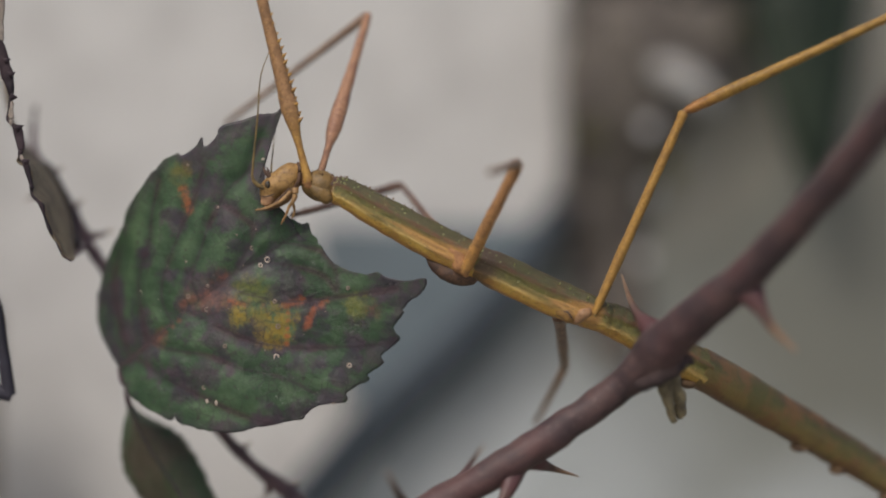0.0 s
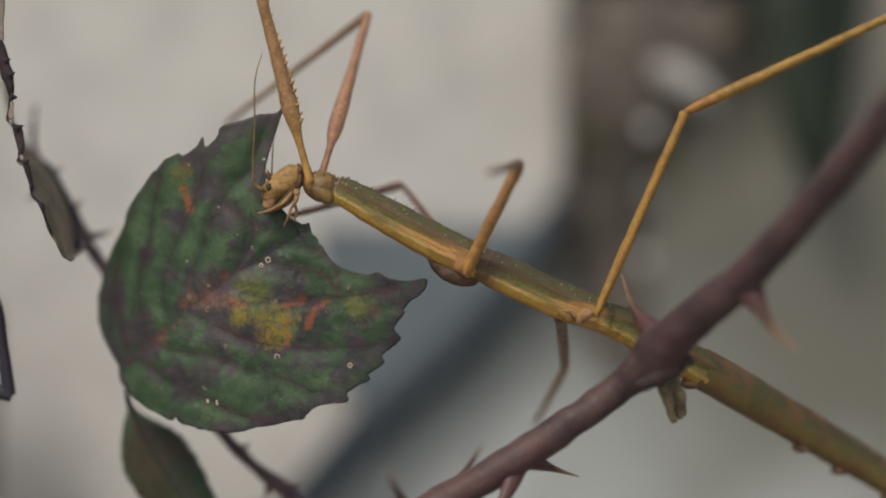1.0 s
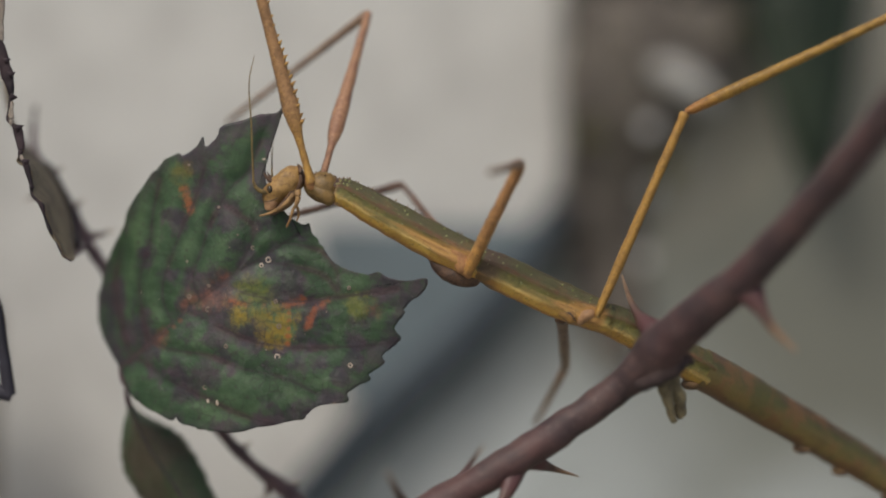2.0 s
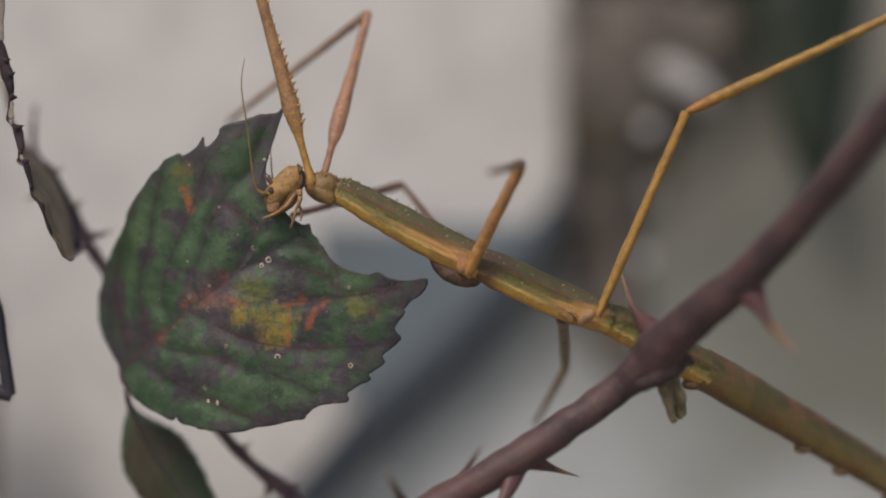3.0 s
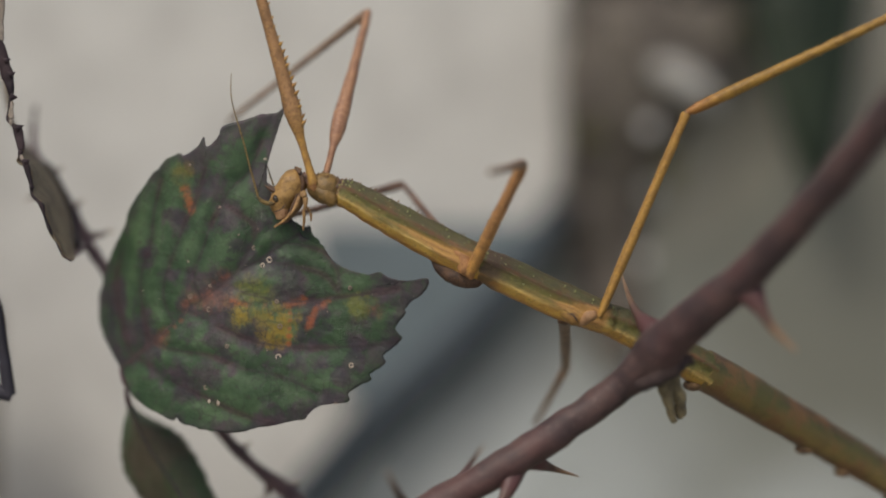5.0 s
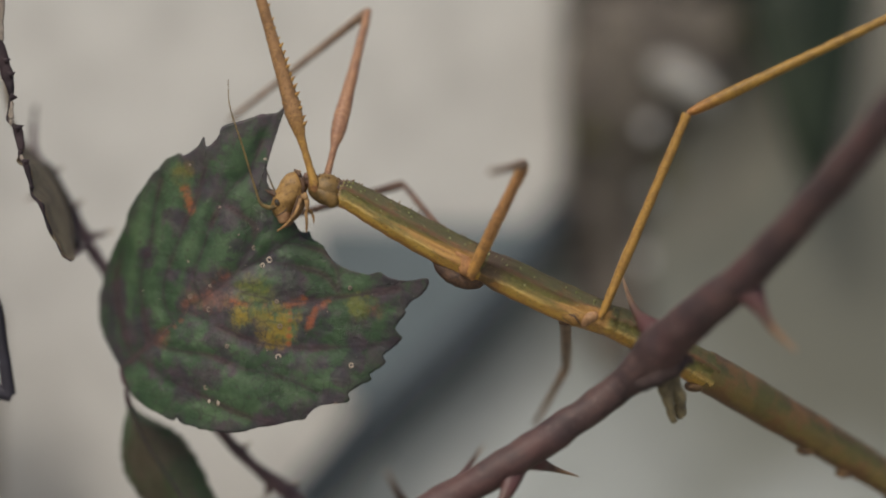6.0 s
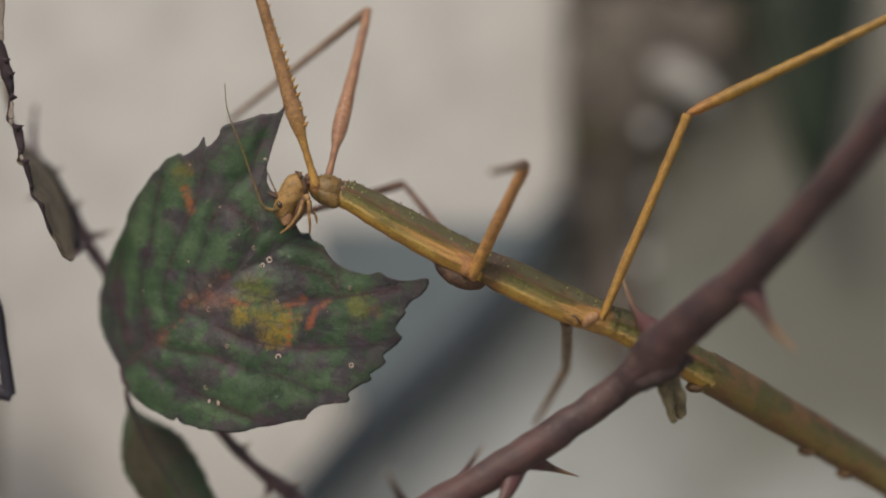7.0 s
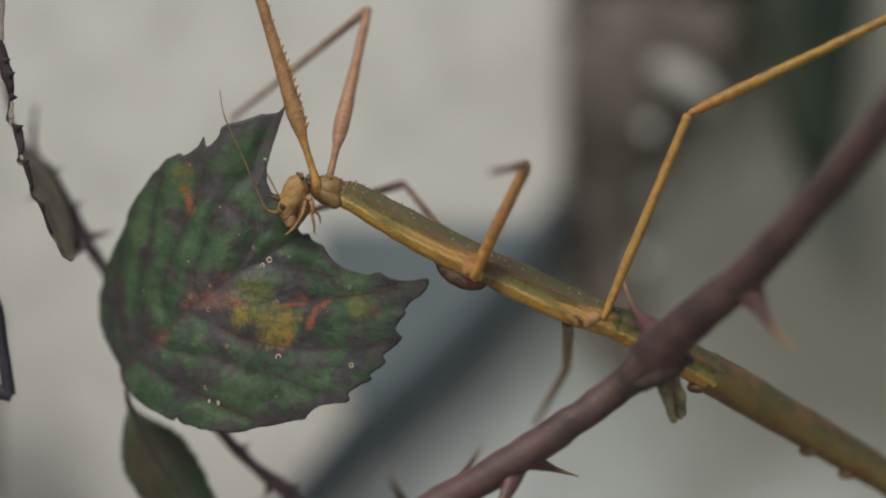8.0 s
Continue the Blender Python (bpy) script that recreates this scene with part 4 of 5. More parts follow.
def build_withered_leaf():
    home = at(12, 45.5, 2)
    root = empty("withered_leaf", home, "curled dry tan bramble leaf with a dark toothed rim", "leaf")
    near = spline([(-1.0, -6, 2), (0.1, 7, 1), (0.9, 12, 0), (1.2, 16, 0), (2.3, 18.6, 0), (1.5, 21.2, 1), (3.6, 23.2, 0), (3.9, 26.0, 0), (3.2, 28.4, 1), (5.4, 30.5, 1), (5.8, 34.5, 1), (7.5, 36.4, 1), (8.5, 40.0, 2), (10.0, 43.0, 2), (11.4, 45.4, 2), (12.6, 46.2, 3)], 190)
    far = spline([(-2.5, -6, 34), (-1.0, 8, 34), (0.5, 15, 34), (1.6, 20, 32), (3.4, 24, 32), (6.0, 27.5, 32), (9.0, 30.5, 32), (11.6, 35.5, 32), (13.2, 41.5, 28), (13.1, 45.8, 14)], 190)
    bm, grid = bmesh.new(), []
    for i, (a, b) in enumerate(zip(near, far)):
        row = []
        for j in range(13):
            w = j / 12
            p = a * (1 - w) + b * w
            if j == 0:
                p[0] += 0.25 * math.sin(i * 0.35)
            bulge = math.sin(math.pi * w) * (0.2 + 0.4 * noise.noise(Vector((i * 0.08, w * 2, 2))))
            row.append(bm.verts.new(at(p[0] + bulge, p[1], p[2]) - home))
        grid.append(row)
    for a, b in zip(grid, grid[1:]):
        for j in range(12):
            bm.faces.new((a[j], a[j + 1], b[j + 1], b[j]))
    thicken(part("blade", bm, M_DRY, root), 0.0003)
    # flat rolled dark rim with teeth, pale where it curls over
    strip = [(-0.2, 7.2, .6), (0.1, 9, 1.0), (0.7, 11.5, 1.1), (1.4, 13.5, 1.15), (1.8, 15.5, .8), (1.9, 17.2, .5), (1.5, 19, .3), (1.35, 21, .3), (2.4, 22.4, .5), (3.2, 23.4, .95), (3.6, 25, .85),
             (3.7, 26.6, .5), (3.4, 27.8, .3), (4.4, 28.8, .45), (5.0, 30.5, .65), (5.5, 32.5, .40), (5.7, 34.5, .28), (6.8, 35.7, .2), (7.5, 36.6, .40), (7.9, 38.2, .18), (8.6, 40.2, .22), (9.3, 41.8, .14), (10.0, 43.0, .22), (11.3, 45.3, .16), (12.6, 46.2, .14)]
    rim = part("rim", tube([(u, v, -0.3, r, 0.35) for u, v, r in strip], home, rings=190, sides=10, rough=0.0003, grain=500), M_DRY_RIM, root, "dark rolled rim")
    for u, v, w, z in ((0.9, 10.9, 1.95, 10.4), (1.7, 13.3, 2.75, 12.8), (2.0, 17.2, 3.15, 17.3), (2.9, 22.8, 4.25, 22.2), (4.4, 28.8, 5.3, 28.3), (5.5, 33.2, 6.1, 33.0)):
        bm = cone(bmesh.new(), at(u, v, -0.3) - home, at(w, z, -0.4) - home, 0.00085, 7)
        part("tooth", bm, M_DRY_RIM, rim)
    for rows in ([(-0.3, -8, 0, .9, .4), (-0.1, 0, 0, .9, .4), (0.1, 6, 0, .75, .4), (0.1, 7.6, 0, .3, .3)],
                 [(2.0, 18.0, -0.4, .2, .2), (2.1, 19.6, -0.5, .4, .3), (2.1, 21.4, -0.5, .5, .3), (1.9, 22.3, -0.4, .25, .2)],
                 [(3.6, 27.0, -0.4, .2, .2), (3.9, 27.9, -0.5, .5, .3), (4.3, 28.6, -0.4, .2, .2)]):
        part("curl", tube(rows, home, rings=20, sides=12, rough=0.0003, grain=600), M_CURL, root, "pale dry curl of the blade")
    edge = [(far[i][0], far[i][1], far[i][2] - 1, .9, .6) for i in range(118, 180, 6)]
    part("far_rim", tube(edge, home, rings=40, sides=10, rough=0.0004, grain=300), M_DRY_RIM, root, "dark rolled rim")
    part("stalk", tube([(12.6, 45.8, 12, .35, .35), (14.5, 44, 22, .5, .5), (15.8, 43.6, 32, .6, .6)], home, rings=14, sides=8), M_TWIG, root)


build_withered_leaf()


def build_hook():
    home = at(-40, 66, -6)
    root = empty("wire_hook", home, "bent black wire hook at the enclosure's edge", "hook")
    part("wire", tube([(-160, 2, -8, .9, .8), (-40, 22, -8, .9, .8), (-8, 38, -9, .9, .8), (-1.0, 52.5, -10, .8, .8), (0.4, 61, -10, 1.0, .8), (1.6, 70.0, -10, 1.25, .9)], home, rings=40, sides=12), M_METAL, root)
    part("foot", tube([(2.0, 70.3, -10, 1.0, .8), (0, 69.4, -10, 1.3, .8), (-8, 67.6, -9, 1.1, .8), (-40, 66, -6, 1.0, .8), (-163, 66, -6, 1.0, .8)], home, rings=30, sides=12), M_METAL, root)


build_hook()


# ---- stick insect ----
HOME = at(81.0, 48.0, 0)
BUG = empty("stick_insect", HOME, "yellow-green spiny stick insect feeding on a leaf", "insect")


def facet(a, s):
    """Cross-section of the trunk: a flattish back, a lateral keel, a rounded belly."""
    b = abs(((a + math.pi) % (2 * math.pi)) - math.pi)
    keel = 0.085 * math.exp(-((b - 1.26) / 0.13) ** 2) + 0.075 * math.exp(-((b - 1.95) / 0.13) ** 2)
    return 1 - 0.06 * math.cos(a) ** 8 - 0.055 * math.exp(-((b - 1.58) / 0.16) ** 2) - 0.03 * math.exp(-((b - 0.75) / 0.22) ** 2) - 0.05 * max(0.0, -math.cos(a)) + keel


def trunk(name, rows, material=M_BODY, label="", rings=60, rough=0.00015, shape=facet, seed=0.0):
    return part(name, tube(rows, HOME, rings=rings, sides=54, rough=rough, grain=650, shape=shape, seed=seed), material, BUG, label)


def warts(parent, rows, count, size, lines, seed, material=None):
    """Rows of small pale tubercles on the back of a trunk section."""
    rng = random.Random(seed)
    path = spline(rows, 60)
    for line in lines:
        for k in range(count):
            p = path[min(59, int((k + rng.uniform(0.2, 0.8)) / count * 59))]
            q = path[min(59, int((k + 0.5) / count * 59) + 1)]
            a = line + rng.uniform(-0.12, 0.12)
            d = Vector((q[0] - p[0], -(q[1] - p[1]))) if abs(q[0] - p[0]) > 1e-6 else Vector((1, -0.5))
            d.normalize()
            up = Vector((-d.y, 0, d.x))
            if up.z < 0:
                up = -up
            c = at(p[0], p[1], p[2]) - HOME
            off = up * math.cos(a) * p[3] * MM + Vector((0, -1, 0)) * math.sin(a) * p[4] * MM
            h = size * rng.uniform(0.6, 1.3) * MM
            bm = bmesh.new()
            cone(bm, c + off * 0.96, c + off * 1.04 + off.normalized() * h, h * 0.95, 7)
            part("tubercle", bm, material or M_WART, parent)


def build_trunk():
    pro = [(53.9, 31.7, 0, 1.3, 1.3), (54.8, 32.2, 0, 2.2, 2.1), (56.5, 32.9, 0, 2.75, 2.6), (58.0, 33.3, 0, 2.5, 2.4), (58.9, 33.5, 0, 1.8, 1.8)]
    p = trunk("prothorax", pro, M_PRO, "ochre-brown front segment", rings=26, shape=None, rough=0.00006)
    warts(p, pro, 7, 0.3, (-0.5, 0.05, 0.6), 1, M_NODE)
    meso = [(58.9, 33.3, 0, 2.0, 2.0), (59.5, 33.5, 0, 2.5, 2.4), (60.3, 33.9, 0, 2.85, 2.65), (61.6, 34.5, 0, 2.85, 2.75), (66.5, 37.3, 0, 3.25, 3.0), (71.4, 40.0, 0, 3.45, 3.2),
            (77.8, 43.4, 0, 3.6, 3.4), (82.2, 45.6, 0, 3.6, 3.4), (85.0, 46.9, 0, 3.1, 3.0)]
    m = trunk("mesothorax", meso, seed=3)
    warts(m, meso, 14, 0.21, (0.66, 0.98), 2)
    warts(m, meso, 12, 0.18, (0.02, -0.2), 7, M_NODE)
    warts(m, meso, 7, 0.19, (1.45,), 8)
    meta = [(82.5, 45.8, 0, 2.8, 2.8), (85.5, 47.0, 0, 3.4, 3.1), (89.0, 48.6, 0, 3.6, 3.2), (97.4, 52.5, 0, 3.6, 3.2), (102, 54.4, 0, 3.4, 3.1),
            (105.5, 55.8, 0, 3.1, 2.9), (107.5, 56.6, 0, 2.6, 2.5)]
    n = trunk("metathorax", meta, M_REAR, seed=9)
    warts(n, meta, 9, 0.19, (0.7, 1.05), 3)
    warts(n, meta, 7, 0.17, (1.5,), 4)
    # abdomen, segment by segment
    line = [(104.5, 55.4, 0, 2.6, 2.6), (108, 56.7, 1, 3.2, 2.9), (112, 58.6, 2, 3.4, 3.1), (117, 61.4, 3, 3.5, 3.3), (122.5, 64.4, 5, 3.6, 3.4), (129.6, 68.4, 9, 3.65, 3.4), (136, 72.2, 13, 3.5, 3.2),
            (142.7, 76.1, 17, 3.35, 3.1), (150, 80.5, 21, 3.2, 3.0), (157, 84.8, 24, 2.9, 2.8), (166, 90.3, 27, 2.6, 2.5), (176, 96, 30, 1.8, 1.8), (180, 98.5, 31, 0.6, 0.6)]
    full = spline(line, 181)
    cuts = (0, 22, 62, 106, 120, 138, 156, 180)
    for i, (a, b) in enumerate(zip(cuts, cuts[1:])):
        rows = [tuple(full[k]) for k in np.linspace(a, min(180, b + 2), 7).astype(int)]
        rows[-1] = (*rows[-1][:3], rows[-1][3] * 1.004, rows[-1][4] * 1.004)
        seg = trunk("abdomen_segment", rows, M_FIRST if i < 2 else M_ABDOMEN, rings=24, seed=20 + i, shape=facet if i < 2 else None)
        end = full[min(180, b)]
        if i < 1:
            continue
        bm = ball(bmesh.new(), at(end[0] - 1.6, end[1] + end[3] * .80, end[2] - .9) - HOME, .0019, .0015, .0011, 14)
        part("belly_node", bm, M_NODE, seg, "brown swelling")
    # coxal bulges
    trunk("neck_membrane", [(57.8, 33.2, 0, 2.0, 1.9), (59.0, 33.4, 0, 2.15, 2.0), (60.2, 33.7, 0, 2.0, 1.9)], M_KEEL, "dark joint membrane", rings=8)
    trunk("neck_membrane", [(52.4, 30.9, 0, 1.1, 1.1), (53.4, 31.4, 0, 1.25, 1.2), (54.6, 31.9, 0, 1.3, 1.3)], M_LEG_DARK, "dark joint membrane", rings=8)
    def lump(name, rows, mat):
        part(name, tube(rows, HOME, rings=20, sides=16, rough=0.0003, grain=700), mat, BUG)

    lump("coxa", [(78.2, 42.0, -2.0, .2, .3), (79.8, 43.9, -2.4, 1.1, .9), (81.2, 45.8, -2.6, 1.6, 1.1), (82.1, 47.5, -2.5, 1.5, 1.1), (82.6, 49.0, -2.0, .4, .4)], M_COXA)
    lump("coxa", [(96.6, 53.2, -1.6, .2, .3), (98.4, 54.3, -1.9, .9, .8), (100.0, 55.3, -2.1, 1.35, 1.0), (101.2, 56.1, -2.1, 1.35, 1.0), (102.3, 56.9, -1.7, .4, .4)], M_HIP)
    lump("trochanter", [(101.6, 57.2, -2.0, .2, .3), (102.3, 56.5, -2.5, .75, .7), (103.3, 55.6, -2.8, .95, .8), (104.2, 54.8, -2.6, .75, .6), (104.8, 54.2, -2.2, .2, .3)], M_PINK)
    lump("joint_crease", [(98.9, 54.2, -2.8, .05, .1), (99.5, 55.0, -3.0, .07, .1), (100.4, 55.3, -3.1, .08, .1), (101.2, 56.3, -3.1, .08, .1), (101.8, 57.2, -2.5, .05, .1)], M_KEEL)
    lump("joint_crease", [(102.0, 53.2, -2.6, .08, .1), (103.0, 53.6, -2.8, .30, .25), (104.0, 54.2, -2.8, .24, .2), (104.8, 55.0, -2.5, .08, .1)], M_KEEL)
    lump("coxa", [(53.8, 31.0, -1.0, .3, .4), (54.3, 31.8, -1.5, .9, .8), (54.7, 32.8, -1.6, .85, .8), (55.0, 33.6, -1.3, .3, .4)], M_COXA)
    lump("coxa", [(56.2, 30.4, 1.4, .3, .4), (56.7, 31.2, 1.8, .8, .8), (57.0, 32.2, 1.6, .5, .6)], M_COXA)
    lump("pleuron", [(55.0, 32.6, -1.2, .6, .8), (56.4, 33.8, -1.6, 1.5, 1.3), (57.8, 34.6, -1.4, 1.5, 1.3), (59.0, 34.8, -1.0, .7, .8)], M_PRO)
    bm = tube([(75.4, 45.2, 0, .4, .5), (77.2, 46.8, 0, 1.4, 1.5), (79.4, 48.2, -.2, 1.7, 1.7), (81.8, 49.0, -.2, 1.7, 1.7), (84.2, 48.4, 0, 1.5, 1.6), (86.6, 47.4, 0, .5, .5)], HOME, rings=30, sides=20, rough=0.0003, grain=900)
    part("belly_keel", bm, M_KEEL, BUG, "dark brown underside keel")


build_trunk()

NECK = at(53.6, 31.8, 0)
ROOT = at(44.8, 31.2, -2)      # foot of the near antenna


def build_head():
    head_bm = tube([(53.1, 30.5, 0, 1.0, 1.0), (52.8, 30.6, 0, 2.0, 1.8), (51.2, 31.4, 0, 2.5, 2.25), (49.4, 32.5, 0, 2.3, 2.15), (48.2, 33.4, 0, 2.0, 1.95), (47.4, 34.3, 0, 1.65, 1.6), (46.9, 34.9, 0, 1.1, 1.1), (46.6, 35.2, 0, .4, .5)],
                   NECK, rings=48, sides=32, rough=0.00022, grain=700)
    skull = part("head", head_bm, M_HEAD, BUG, "ochre head with warts and small horns")
    skull.matrix_basis = Matrix.Translation(NECK - HOME)

    def bit(name, rows, mat, label="", **how):
        return part(name, tube(rows, NECK, **{"rings": 18, "sides": 10, **how}), mat, skull, label)

    eye = ball(bmesh.new(), at(47.6, 32.6, -1.80) - NECK, .00052, .0004, .00064, 14)
    part("eye", eye, M_EYE, skull, "glossy dark eye")
    eye = ball(bmesh.new(), at(47.5, 32.4, 1.75) - NECK, .00050, .0003, .00060, 14)
    part("eye", eye, M_EYE, skull, "glossy dark eye")
    bit("horn", [(48.1, 31.4, -.8, .50, .45), (47.3, 30.5, -.9, .34, .32), (46.7, 29.5, -1, .06, .06)], M_KEEL)
    bit("horn", [(48.2, 31.0, .8, .35, .35), (47.7, 30.2, .9, .22, .22), (47.4, 29.4, 1, .05, .05)], M_KEEL)
    bit("labrum", [(47.8, 34.0, -.5, .9, .7), (47.7, 34.8, -.7, 1.20, .85), (47.5, 35.5, -.7, 1.18, .8), (47.3, 36.1, -.7, 1.0, .65), (47.25, 36.35, -.6, .5, .3)], M_PINK, "pinkish mouth plate")
    bit("mandible", [(51.6, 33.8, -1.5, .42, .36), (50.4, 35.1, -1.9, .36, .32), (48.9, 36.1, -1.95, .31, .28), (47.2, 36.8, -1.6, .26, .25), (45.4, 37.1, -1.1, .13, .13)], M_PALP)
    bit("mandible", [(49.6, 35.2, 1.2, .6, .4), (48.4, 36.5, 1.3, .5, .4), (47.0, 37.0, 1.0, .3, .3)], M_LEG_DARK)
    bit("jaw", [(51.8, 33.0, -.6, .9, 1.0), (50.8, 34.8, -.7, 1.0, 1.0), (49.2, 36.0, -.5, .7, .8), (48.0, 36.6, -.3, .3, .3)], M_NODE, "dark lower jaw")
    bit("palp", [(52.4, 33.2, -1.2, .7, .45), (52.4, 34.6, -1.7, .5, .36), (51.9, 35.8, -1.9, .34, .28), (51.3, 36.5, -1.8, .22, .2)], M_PALP)
    bit("palp", [(51.4, 36.4, -1.7, .27, .27), (50.7, 38.2, -1.6, .24, .22), (50.1, 39.3, -1.4, .16, .14), (50.0, 39.7, -1.3, .05, .05)], M_PALP)
    bit("palp", [(51.9, 35.6, -1.0, .24, .24), (52.3, 36.8, -1.0, .26, .24), (52.2, 37.8, -1.0, .22, .2), (51.8, 38.7, -1.0, .08, .08)], M_PALP)
    ring = bmesh.new()
    for k in range(16):
        a = 2 * math.pi * k / 16
        ball(ring, at(47.6, 32.6, -1.72) - NECK + Vector((math.cos(a) * .00062, 0, math.sin(a) * .00075)), .00017, .00017, .00017, 6)
    part("eye_rim", ring, M_HEAD, skull)
    # dark tube laid in as the shade of the mouth cleft
    bit("mouth_shade", [(51.4, 33.2, -1.5, .2, .3), (50.4, 34.4, -1.7, .20, .3), (49.4, 35.4, -1.8, .26, .3), (48.6, 36.1, -1.6, .22, .3), (47.8, 36.6, -1.2, .10, .2)], M_KEEL, "dark strip for the shade in the mouth cleft")
    # dark strip laid on for the shade of the head's recessed rear
    bit("edge_band", [(52.9, 28.7, -.6, .2, .2), (53.3, 29.8, -1.6, .38, .36), (53.1, 31.8, -1.75, .40, .36), (52.3, 33.2, -1.3, .26, .3)], M_KEEL, "dark strip standing in for shade behind the head")
    bit("clypeus_seam", [(46.3, 34.5, -1.2, .06, .06), (47.0, 34.7, -1.75, .11, .1), (47.9, 34.6, -1.95, .11, .1), (48.8, 34.2, -1.95, .06, .06)], M_KEEL, "dark seam above the mouth")
    rng = random.Random(5)
    bm = bmesh.new()
    for k in range(16):
        s = k / 15
        p = at(48.4 + 5.0 * s, 31.2 - 2.4 * s + 0.2 * math.sin(k * 2.1) + (0.0 if s < .8 else 1.2 * (s - .8)), rng.uniform(-1.0, 0.6)) - NECK
        cone(bm, p + Vector((.0002, 0, -.0005)), p + Vector((-.0002, 0, .00035)) * rng.uniform(.5, 1.3), .00042, 6)
    part("warts", bm, M_HEAD, skull)
    # feelers
    part("antenna_base", tube([(47.3, 33.2, -1.2, .4, .4), (46.2, 32.9, -1.6, .4, .38), (45.2, 32.1, -1.9, .34, .34), (44.8, 31.0, -2, .24, .24)], NECK, rings=16, sides=10), M_ANTENNA, skull)
    feeler = part("antenna", tube([(44.8, 31.2, -2, .2, .2), (45.25, 26, -2.2, .17, .17), (45.8, 20.5, -2.4, .15, .15), (46.1, 15.5, -2.6, .12, .12), (46.6, 12.4, -2.7, .10, .10), (47.9, 8.9, -2.8, .06, .06)], ROOT, rings=40, sides=8), M_ANTENNA, skull, "thin olive antenna")
    feeler.matrix_basis = Matrix.Translation(ROOT - NECK)
    part("antenna", tube([(48.2, 32.2, 1.2, .28, .28), (48.2, 30.0, 3, .16, .16), (48.5, 26.5, 6, .11, .11), (48.9, 23.5, 9, .05, .05)], NECK, rings=24, sides=8), M_ANTENNA, skull, "thin olive antenna")
    return skull, feeler


HEAD, FEELER = build_head()


def aim(p, q):
    """Axes at p with z towards q and y as near to the line of sight as can be."""
    z = (q - p).normalized()
    x = Vector((0, 1, 0)).cross(z)
    x = x.normalized() if x.length > 1e-4 else Vector((1, 0, 0))
    y = z.cross(x)
    m = Matrix((x, y, z)).transposed().to_4x4()
    m.translation = p
    return m


def limb(name, length, radii, material, parent, spines=(), label=""):
    """A straight leg joint along z: radii rows (share of length, across, deep) in mm; spines rows (from, to, count, size, side angle)."""
    bm = bmesh.new()
    loft(bm, [(0, 0, s * length, a * MM, b * MM) for s, a, b in radii], sides=12, rings=44, front=Vector((0, -1, 0)), rough=0.00010, grain=1100,
         shape=lambda a, s: 1 + 0.10 * math.cos(2 * a) ** 2)
    rng = random.Random(len(name) + int(length * 1e5))
    prof = np.array(radii)
    for a, b, n, size, side in spines:
        for k in range(n):
            s = a + (b - a) * (k + rng.uniform(.2, .8)) / n
            r = np.interp(s, prof[:, 0], prof[:, 1]) * MM
            w = side + rng.uniform(-.25, .25)
            d = Vector((math.cos(w), -math.sin(w), 0))
            base = Vector((0, 0, s * length)) + d * r * .9
            cone(bm, base, base + (d + Vector((0, 0, .55))) * size * rng.uniform(.7, 1.25) * MM, size * .55 * MM, 6)
    return part(name, bm, material, parent, label)


class Leg:
    """Hip moves with the body, the foot holds still; (u, v, y) each; shift: how far the knee has gone by the end (du, dv)."""

    def __init__(self, hip, knee, foot, shift, femur, tibia, mats, spines_f=(), spines_t=(), label=""):
        self.hip, self.knee, self.foot, self.shift = at(*hip), at(*knee), at(*foot), shift
        self.lf, self.lt = (self.knee - self.hip).length, (self.foot - self.knee).length
        self.femur = limb("femur", self.lf, femur, mats[0], BUG, spines_f, label)
        self.tibia = limb("tibia", self.lt, tibia, mats[1], self.femur, spines_t)
        self.femur.matrix_basis, self.tibia.matrix_basis = self.at(Vector((0, 0, 0)), 0.0)

    def at(self, step, share):
        """Poses of femur (in the body's space) and tibia (in the femur's), the body having moved by step."""
        hip = self.hip + step
        d = self.knee + Vector((self.shift[0], 0, -self.shift[1])) * MM * share - hip
        rest = self.lf ** 2 - d.x ** 2 - d.z ** 2
        if rest > 0:
            d.y = math.copysign(math.sqrt(rest), d.y)
        knee = hip + d.normalized() * self.lf
        f = aim(hip, knee)
        t = aim(knee, self.foot)
        body = Matrix.Translation(HOME + step)
        return body.inverted() @ f, f.inverted() @ t


PLAIN = [(0, .55, .5), (.06, .75, .65), (.5, .6, .55), (.94, .5, .5), (1, .3, .3)]
SLIM = [(0, .6, .6), (.06, .75, .7), (.5, .6, .6), (1, .48, .48)]
CLUB = [(0, .75, .7), (.10, .58, .6), (.20, .70, .7), (.26, 1.1, .9), (.33, 1.40, 1.0), (.42, 1.25, .95), (.6, 1.0, .85), (.8, .85, .8), (.95, .8, .8), (1, .7, .7)]
CLUB_SLIM = [(0, .55, .6), (.16, .6, .6), (.24, 1.1, .9), (.32, 1.3, 1.0), (.42, 1.2, .95), (.7, .85, .8), (.94, .7, .75), (1, .6, .6)]
MIDDLE = [(0, .9, .9), (.2, 1.0, .95), (.5, .98, .95), (.8, .9, .9), (.95, .98, .95), (1, .7, .7)]
HIND = [(0, .55, .75), (.08, .68, .8), (.3, .80, .8), (.7, .76, .76), (.94, .72, .72), (.98, .84, .8), (1, .65, .65)]
HIND_SHIN = [(0, .5, .6), (.04, .8, .75), (.14, 1.0, .8), (.28, .9, .75), (.6, .75, .7), (1, .6, .6)]
STUB = [(0, 1.3, .9), (.12, .95, .8), (.6, .9, .8), (1, .75, .7)]
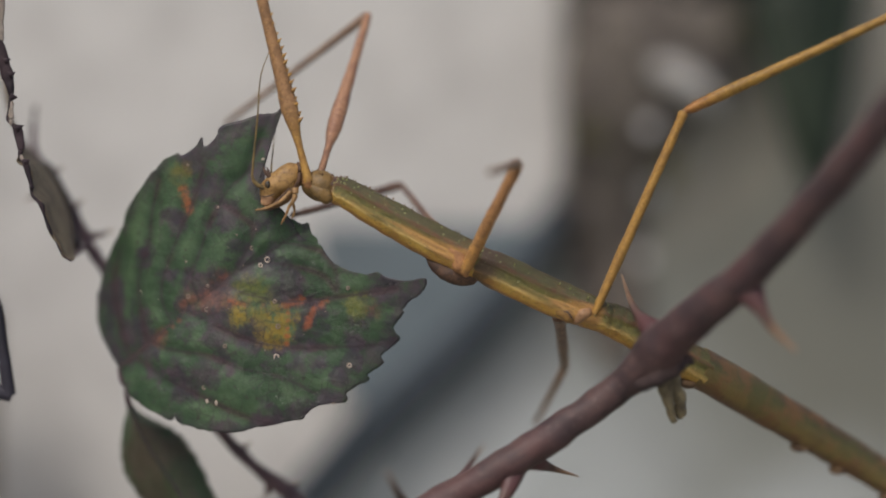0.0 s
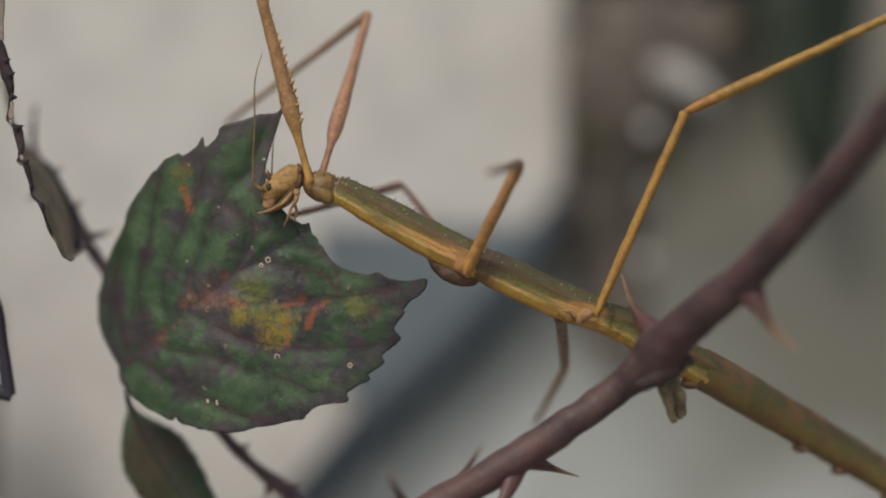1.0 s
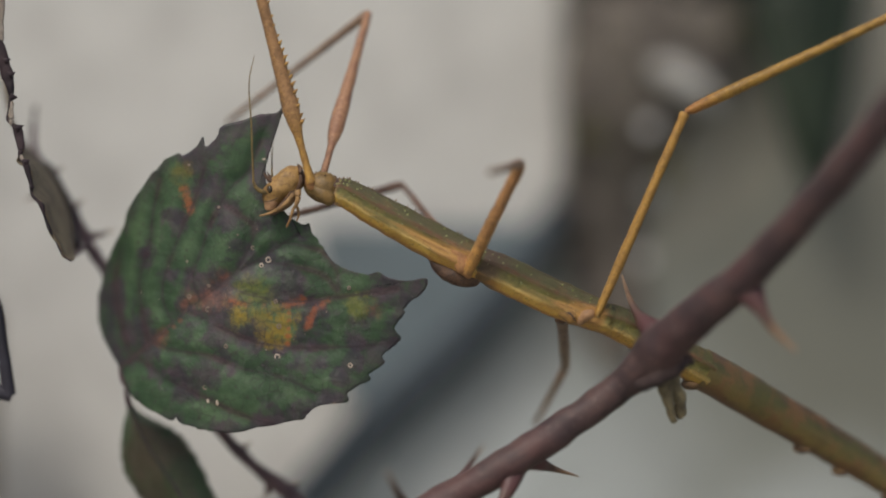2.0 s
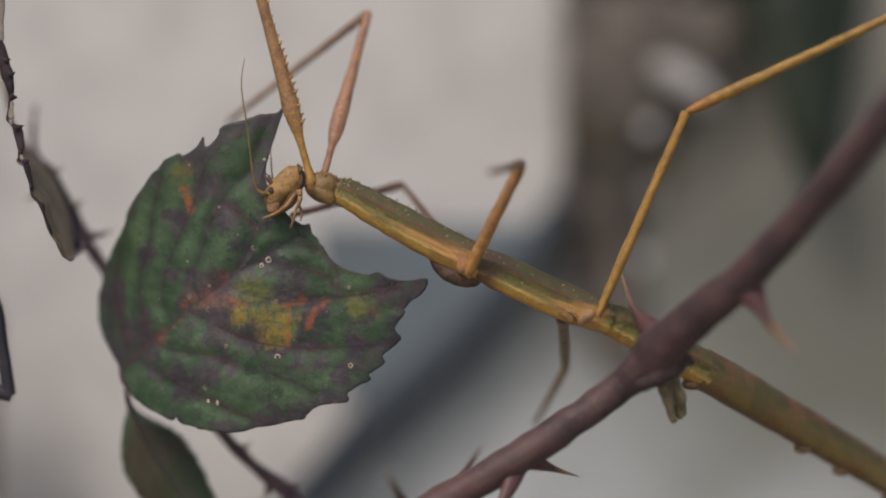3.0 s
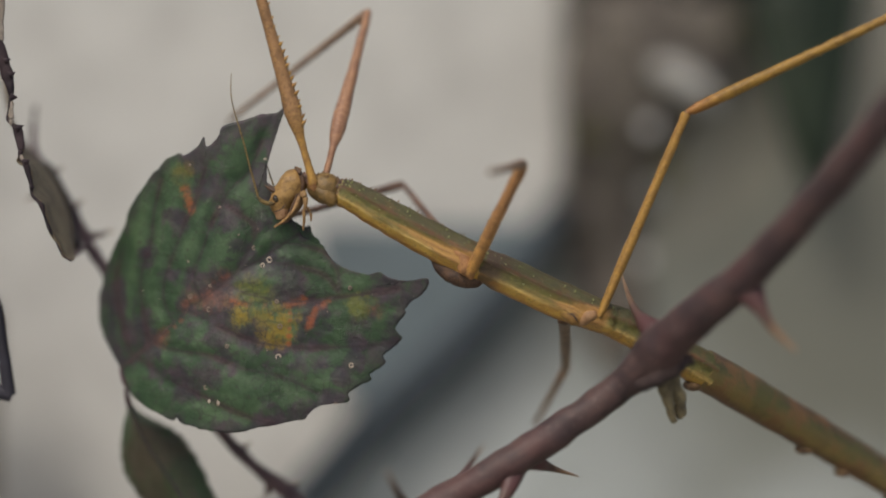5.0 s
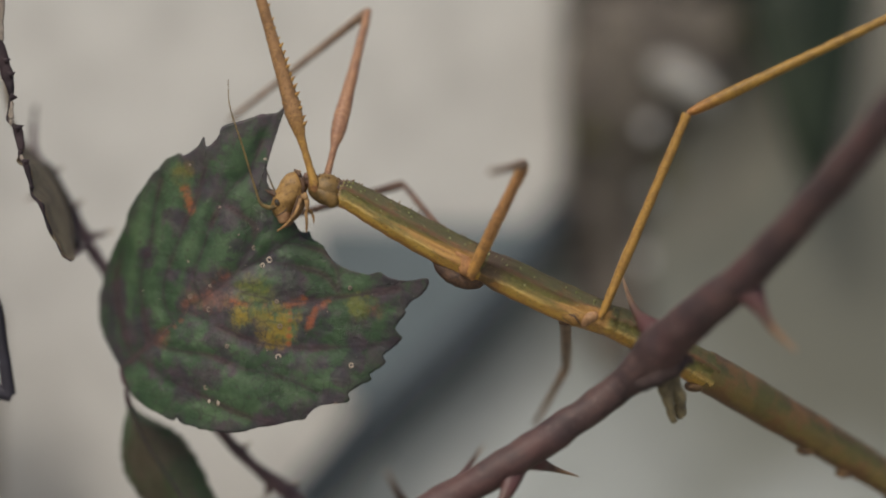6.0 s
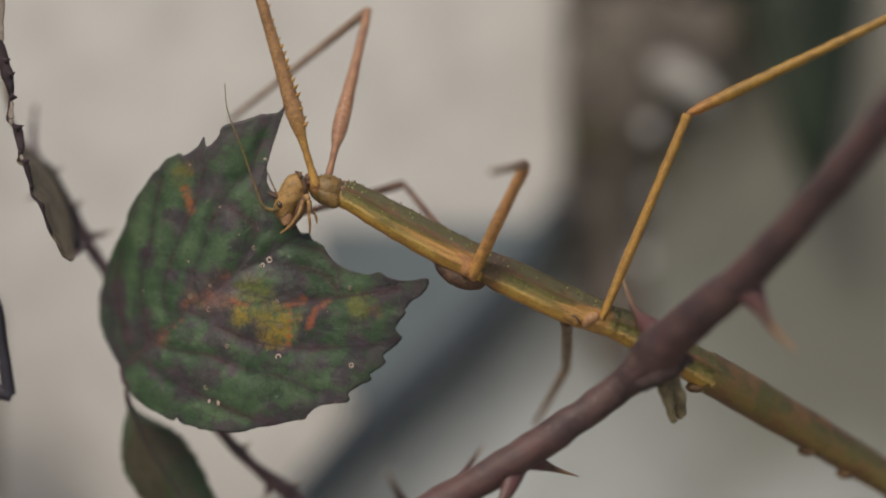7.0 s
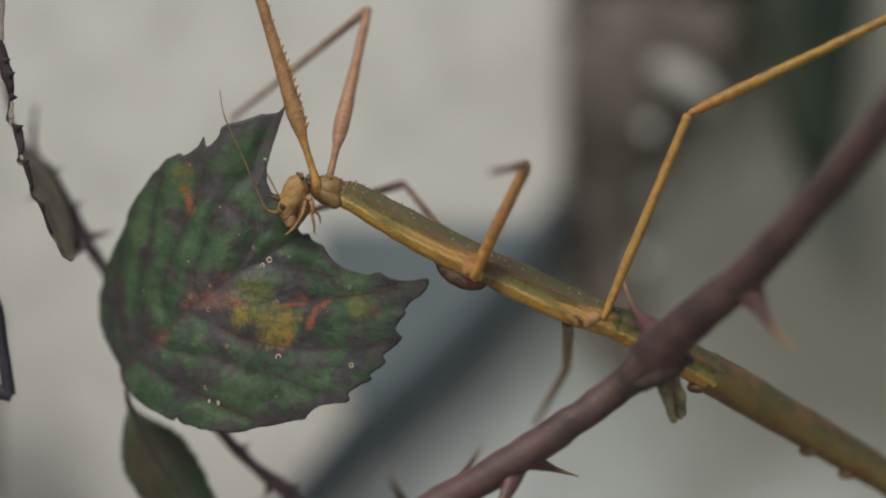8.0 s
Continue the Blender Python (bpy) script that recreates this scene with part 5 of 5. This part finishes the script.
FORE_NEAR = Leg((54.6, 32.2, -2.2), (44.3, -8.0, -4), (70, -38, -8), (-.4, .5), CLUB, PLAIN, (M_LEG_FRONT, M_LEG_FRONT),
                [(.25, .62, 12, .85, 0.0), (.62, .95, 7, .6, 0.0), (.3, .9, 14, .3, 2.8)])
FORE_FAR = Leg((56.7, 30.8, 2.0), (65.2, 2.6, 20), (40, 21.8, 34), (.1, -.8), CLUB_SLIM, SLIM, (M_LEG_RED, M_LEG_TAN),
               [(.24, .42, 5, .3, 0.2), (.5, .9, 6, .25, 0.2)])
MID_NEAR = Leg((82.2, 48.0, -2.8), (91.8, 28.8, -17), (86.5, 30.6, -38), (1.5, .2), MIDDLE, PLAIN, (M_LEG_MID, M_LEG_TAN), [(.2, .9, 8, .45, 0.0)])
MID_FAR = Leg((81.0, 45.0, 3.0), (71.0, 32.8, 24), (51.5, 38.2, 12), (.5, -.2), SLIM, SLIM, (M_LEG_DARK, M_LEG_DARK))
HIND_NEAR = Leg((105.2, 55.6, -2.8), (121.1, 19.8, -5), (166, -1.0, -12), (.8, .4), HIND, HIND_SHIN, (M_LEG, M_SHIN),
                [(.05, .95, 30, .36, 3.1), (.05, .95, 14, .22, 0.0)], [(.05, .9, 10, .4, 0.0), (.05, .9, 8, .25, 3.1)])
HIND_FAR = Leg((99.0, 56.2, 2.4), (100.0, 65.0, 24), (94.8, 75.0, 38), (.4, .2), STUB, SLIM, (M_LEG_TAN, M_LEG_TAN))
LEGS = [FORE_NEAR, FORE_FAR, MID_NEAR, MID_FAR, HIND_NEAR, HIND_FAR]


# ---- what moves ----
# seconds, body (right, down) in mm, turn of the head in degrees, leaf (right) in mm
DRIFT = [(0.0, 0.0, 0.0, 0, 0.0), (0.5, .18, .08, -1.5, .06), (1.0, .30, .12, 2, .14), (1.5, .38, .24, 2.5, .15), (2.2, .52, .25, 5, .18), (3.0, .62, .25, 8, .22),
         (3.5, .65, .27, 14, .30), (4.0, .72, .36, 14.5, .30), (4.5, .80, .36, 18, .34), (5.2, .95, .48, 20.5, .35), (6.0, 1.12, .62, 23, .35),
         (6.5, 1.2, .62, 22.5, .35), (7.0, 1.36, .76, 25, .36), (7.5, 1.42, .80, 25, .36), (8.0, 1.6, .82, 28, .36)]


# seconds, how far the head is held back on the neck (right, down) in mm
HOLD = [(0.0, -.2, .1), (1.5, -.4, .25), (3.0, -.4, .05), (4.5, -.4, -.05), (6.0, -.6, .2), (8.0, -.5, .3)]


# seconds, turn of the near antenna on the head in degrees
SWAY = [(0.0, 0.0), (0.8, -1.2), (1.5, -2.0), (3.0, -3.5), (4.0, -0.5), (4.5, 1.2), (5.3, 2.6), (6.0, 3.5), (7.0, 3.0), (8.0, 2.6)]


# seconds, turn of the bitten shred about its hinge in degrees
FOLD = [(0.0, -6), (1.0, -9), (1.7, -12), (3.0, -16), (4.0, -20), (4.7, -24), (5.3, -36), (6.0, -50), (7.0, -54), (8.0, -56)]


def motions():
    body, skull, leaf = [], [], []
    joints = [([], []) for _ in LEGS]
    for t, right, down, nod, pull in DRIFT:
        step = Vector((right, 0, -down)) * MM
        body.append((t, Matrix.Translation(HOME + step)))
        hold = [float(np.interp(t, [row[0] for row in HOLD], [row[k] for row in HOLD])) for k in (1, 2)]
        skull.append((t, Matrix.Translation(NECK - HOME + Vector((hold[0], 0, -hold[1])) * MM) @ pose(0, 0, 0, 0, -1.12 * nod, 0)))
        leaf.append((t, Matrix.Translation(at(BASE_U, BASE_V, 0) + Vector((pull * MM, 0, 0)))))
        for leg, (upper, lower) in zip(LEGS, joints):
            f, s = leg.at(step, right / 1.6)
            upper.append((t, f))
            lower.append((t, s))
    walk(BUG, body)
    walk(HEAD, skull)
    walk(LEAF, leaf)
    base = at(BASE_U, BASE_V, 0)
    a, b = (at(*p, leaf_surface(*p)) - base for p in SHRED_HINGE)
    walk(SHRED_PIECE, [(t, Matrix.Translation(a) @ Matrix.Rotation(radians(turn), 4, b - a) @ Matrix.Translation(-a)) for t, turn in FOLD])
    walk(FEELER, [(t, Matrix.Translation(ROOT - NECK) @ pose(0, 0, 0, 0, a, 0)) for t, a in SWAY])
    for leg, (upper, lower) in zip(LEGS, joints):
        walk(leg.femur, upper)
        walk(leg.tibia, lower)


motions()
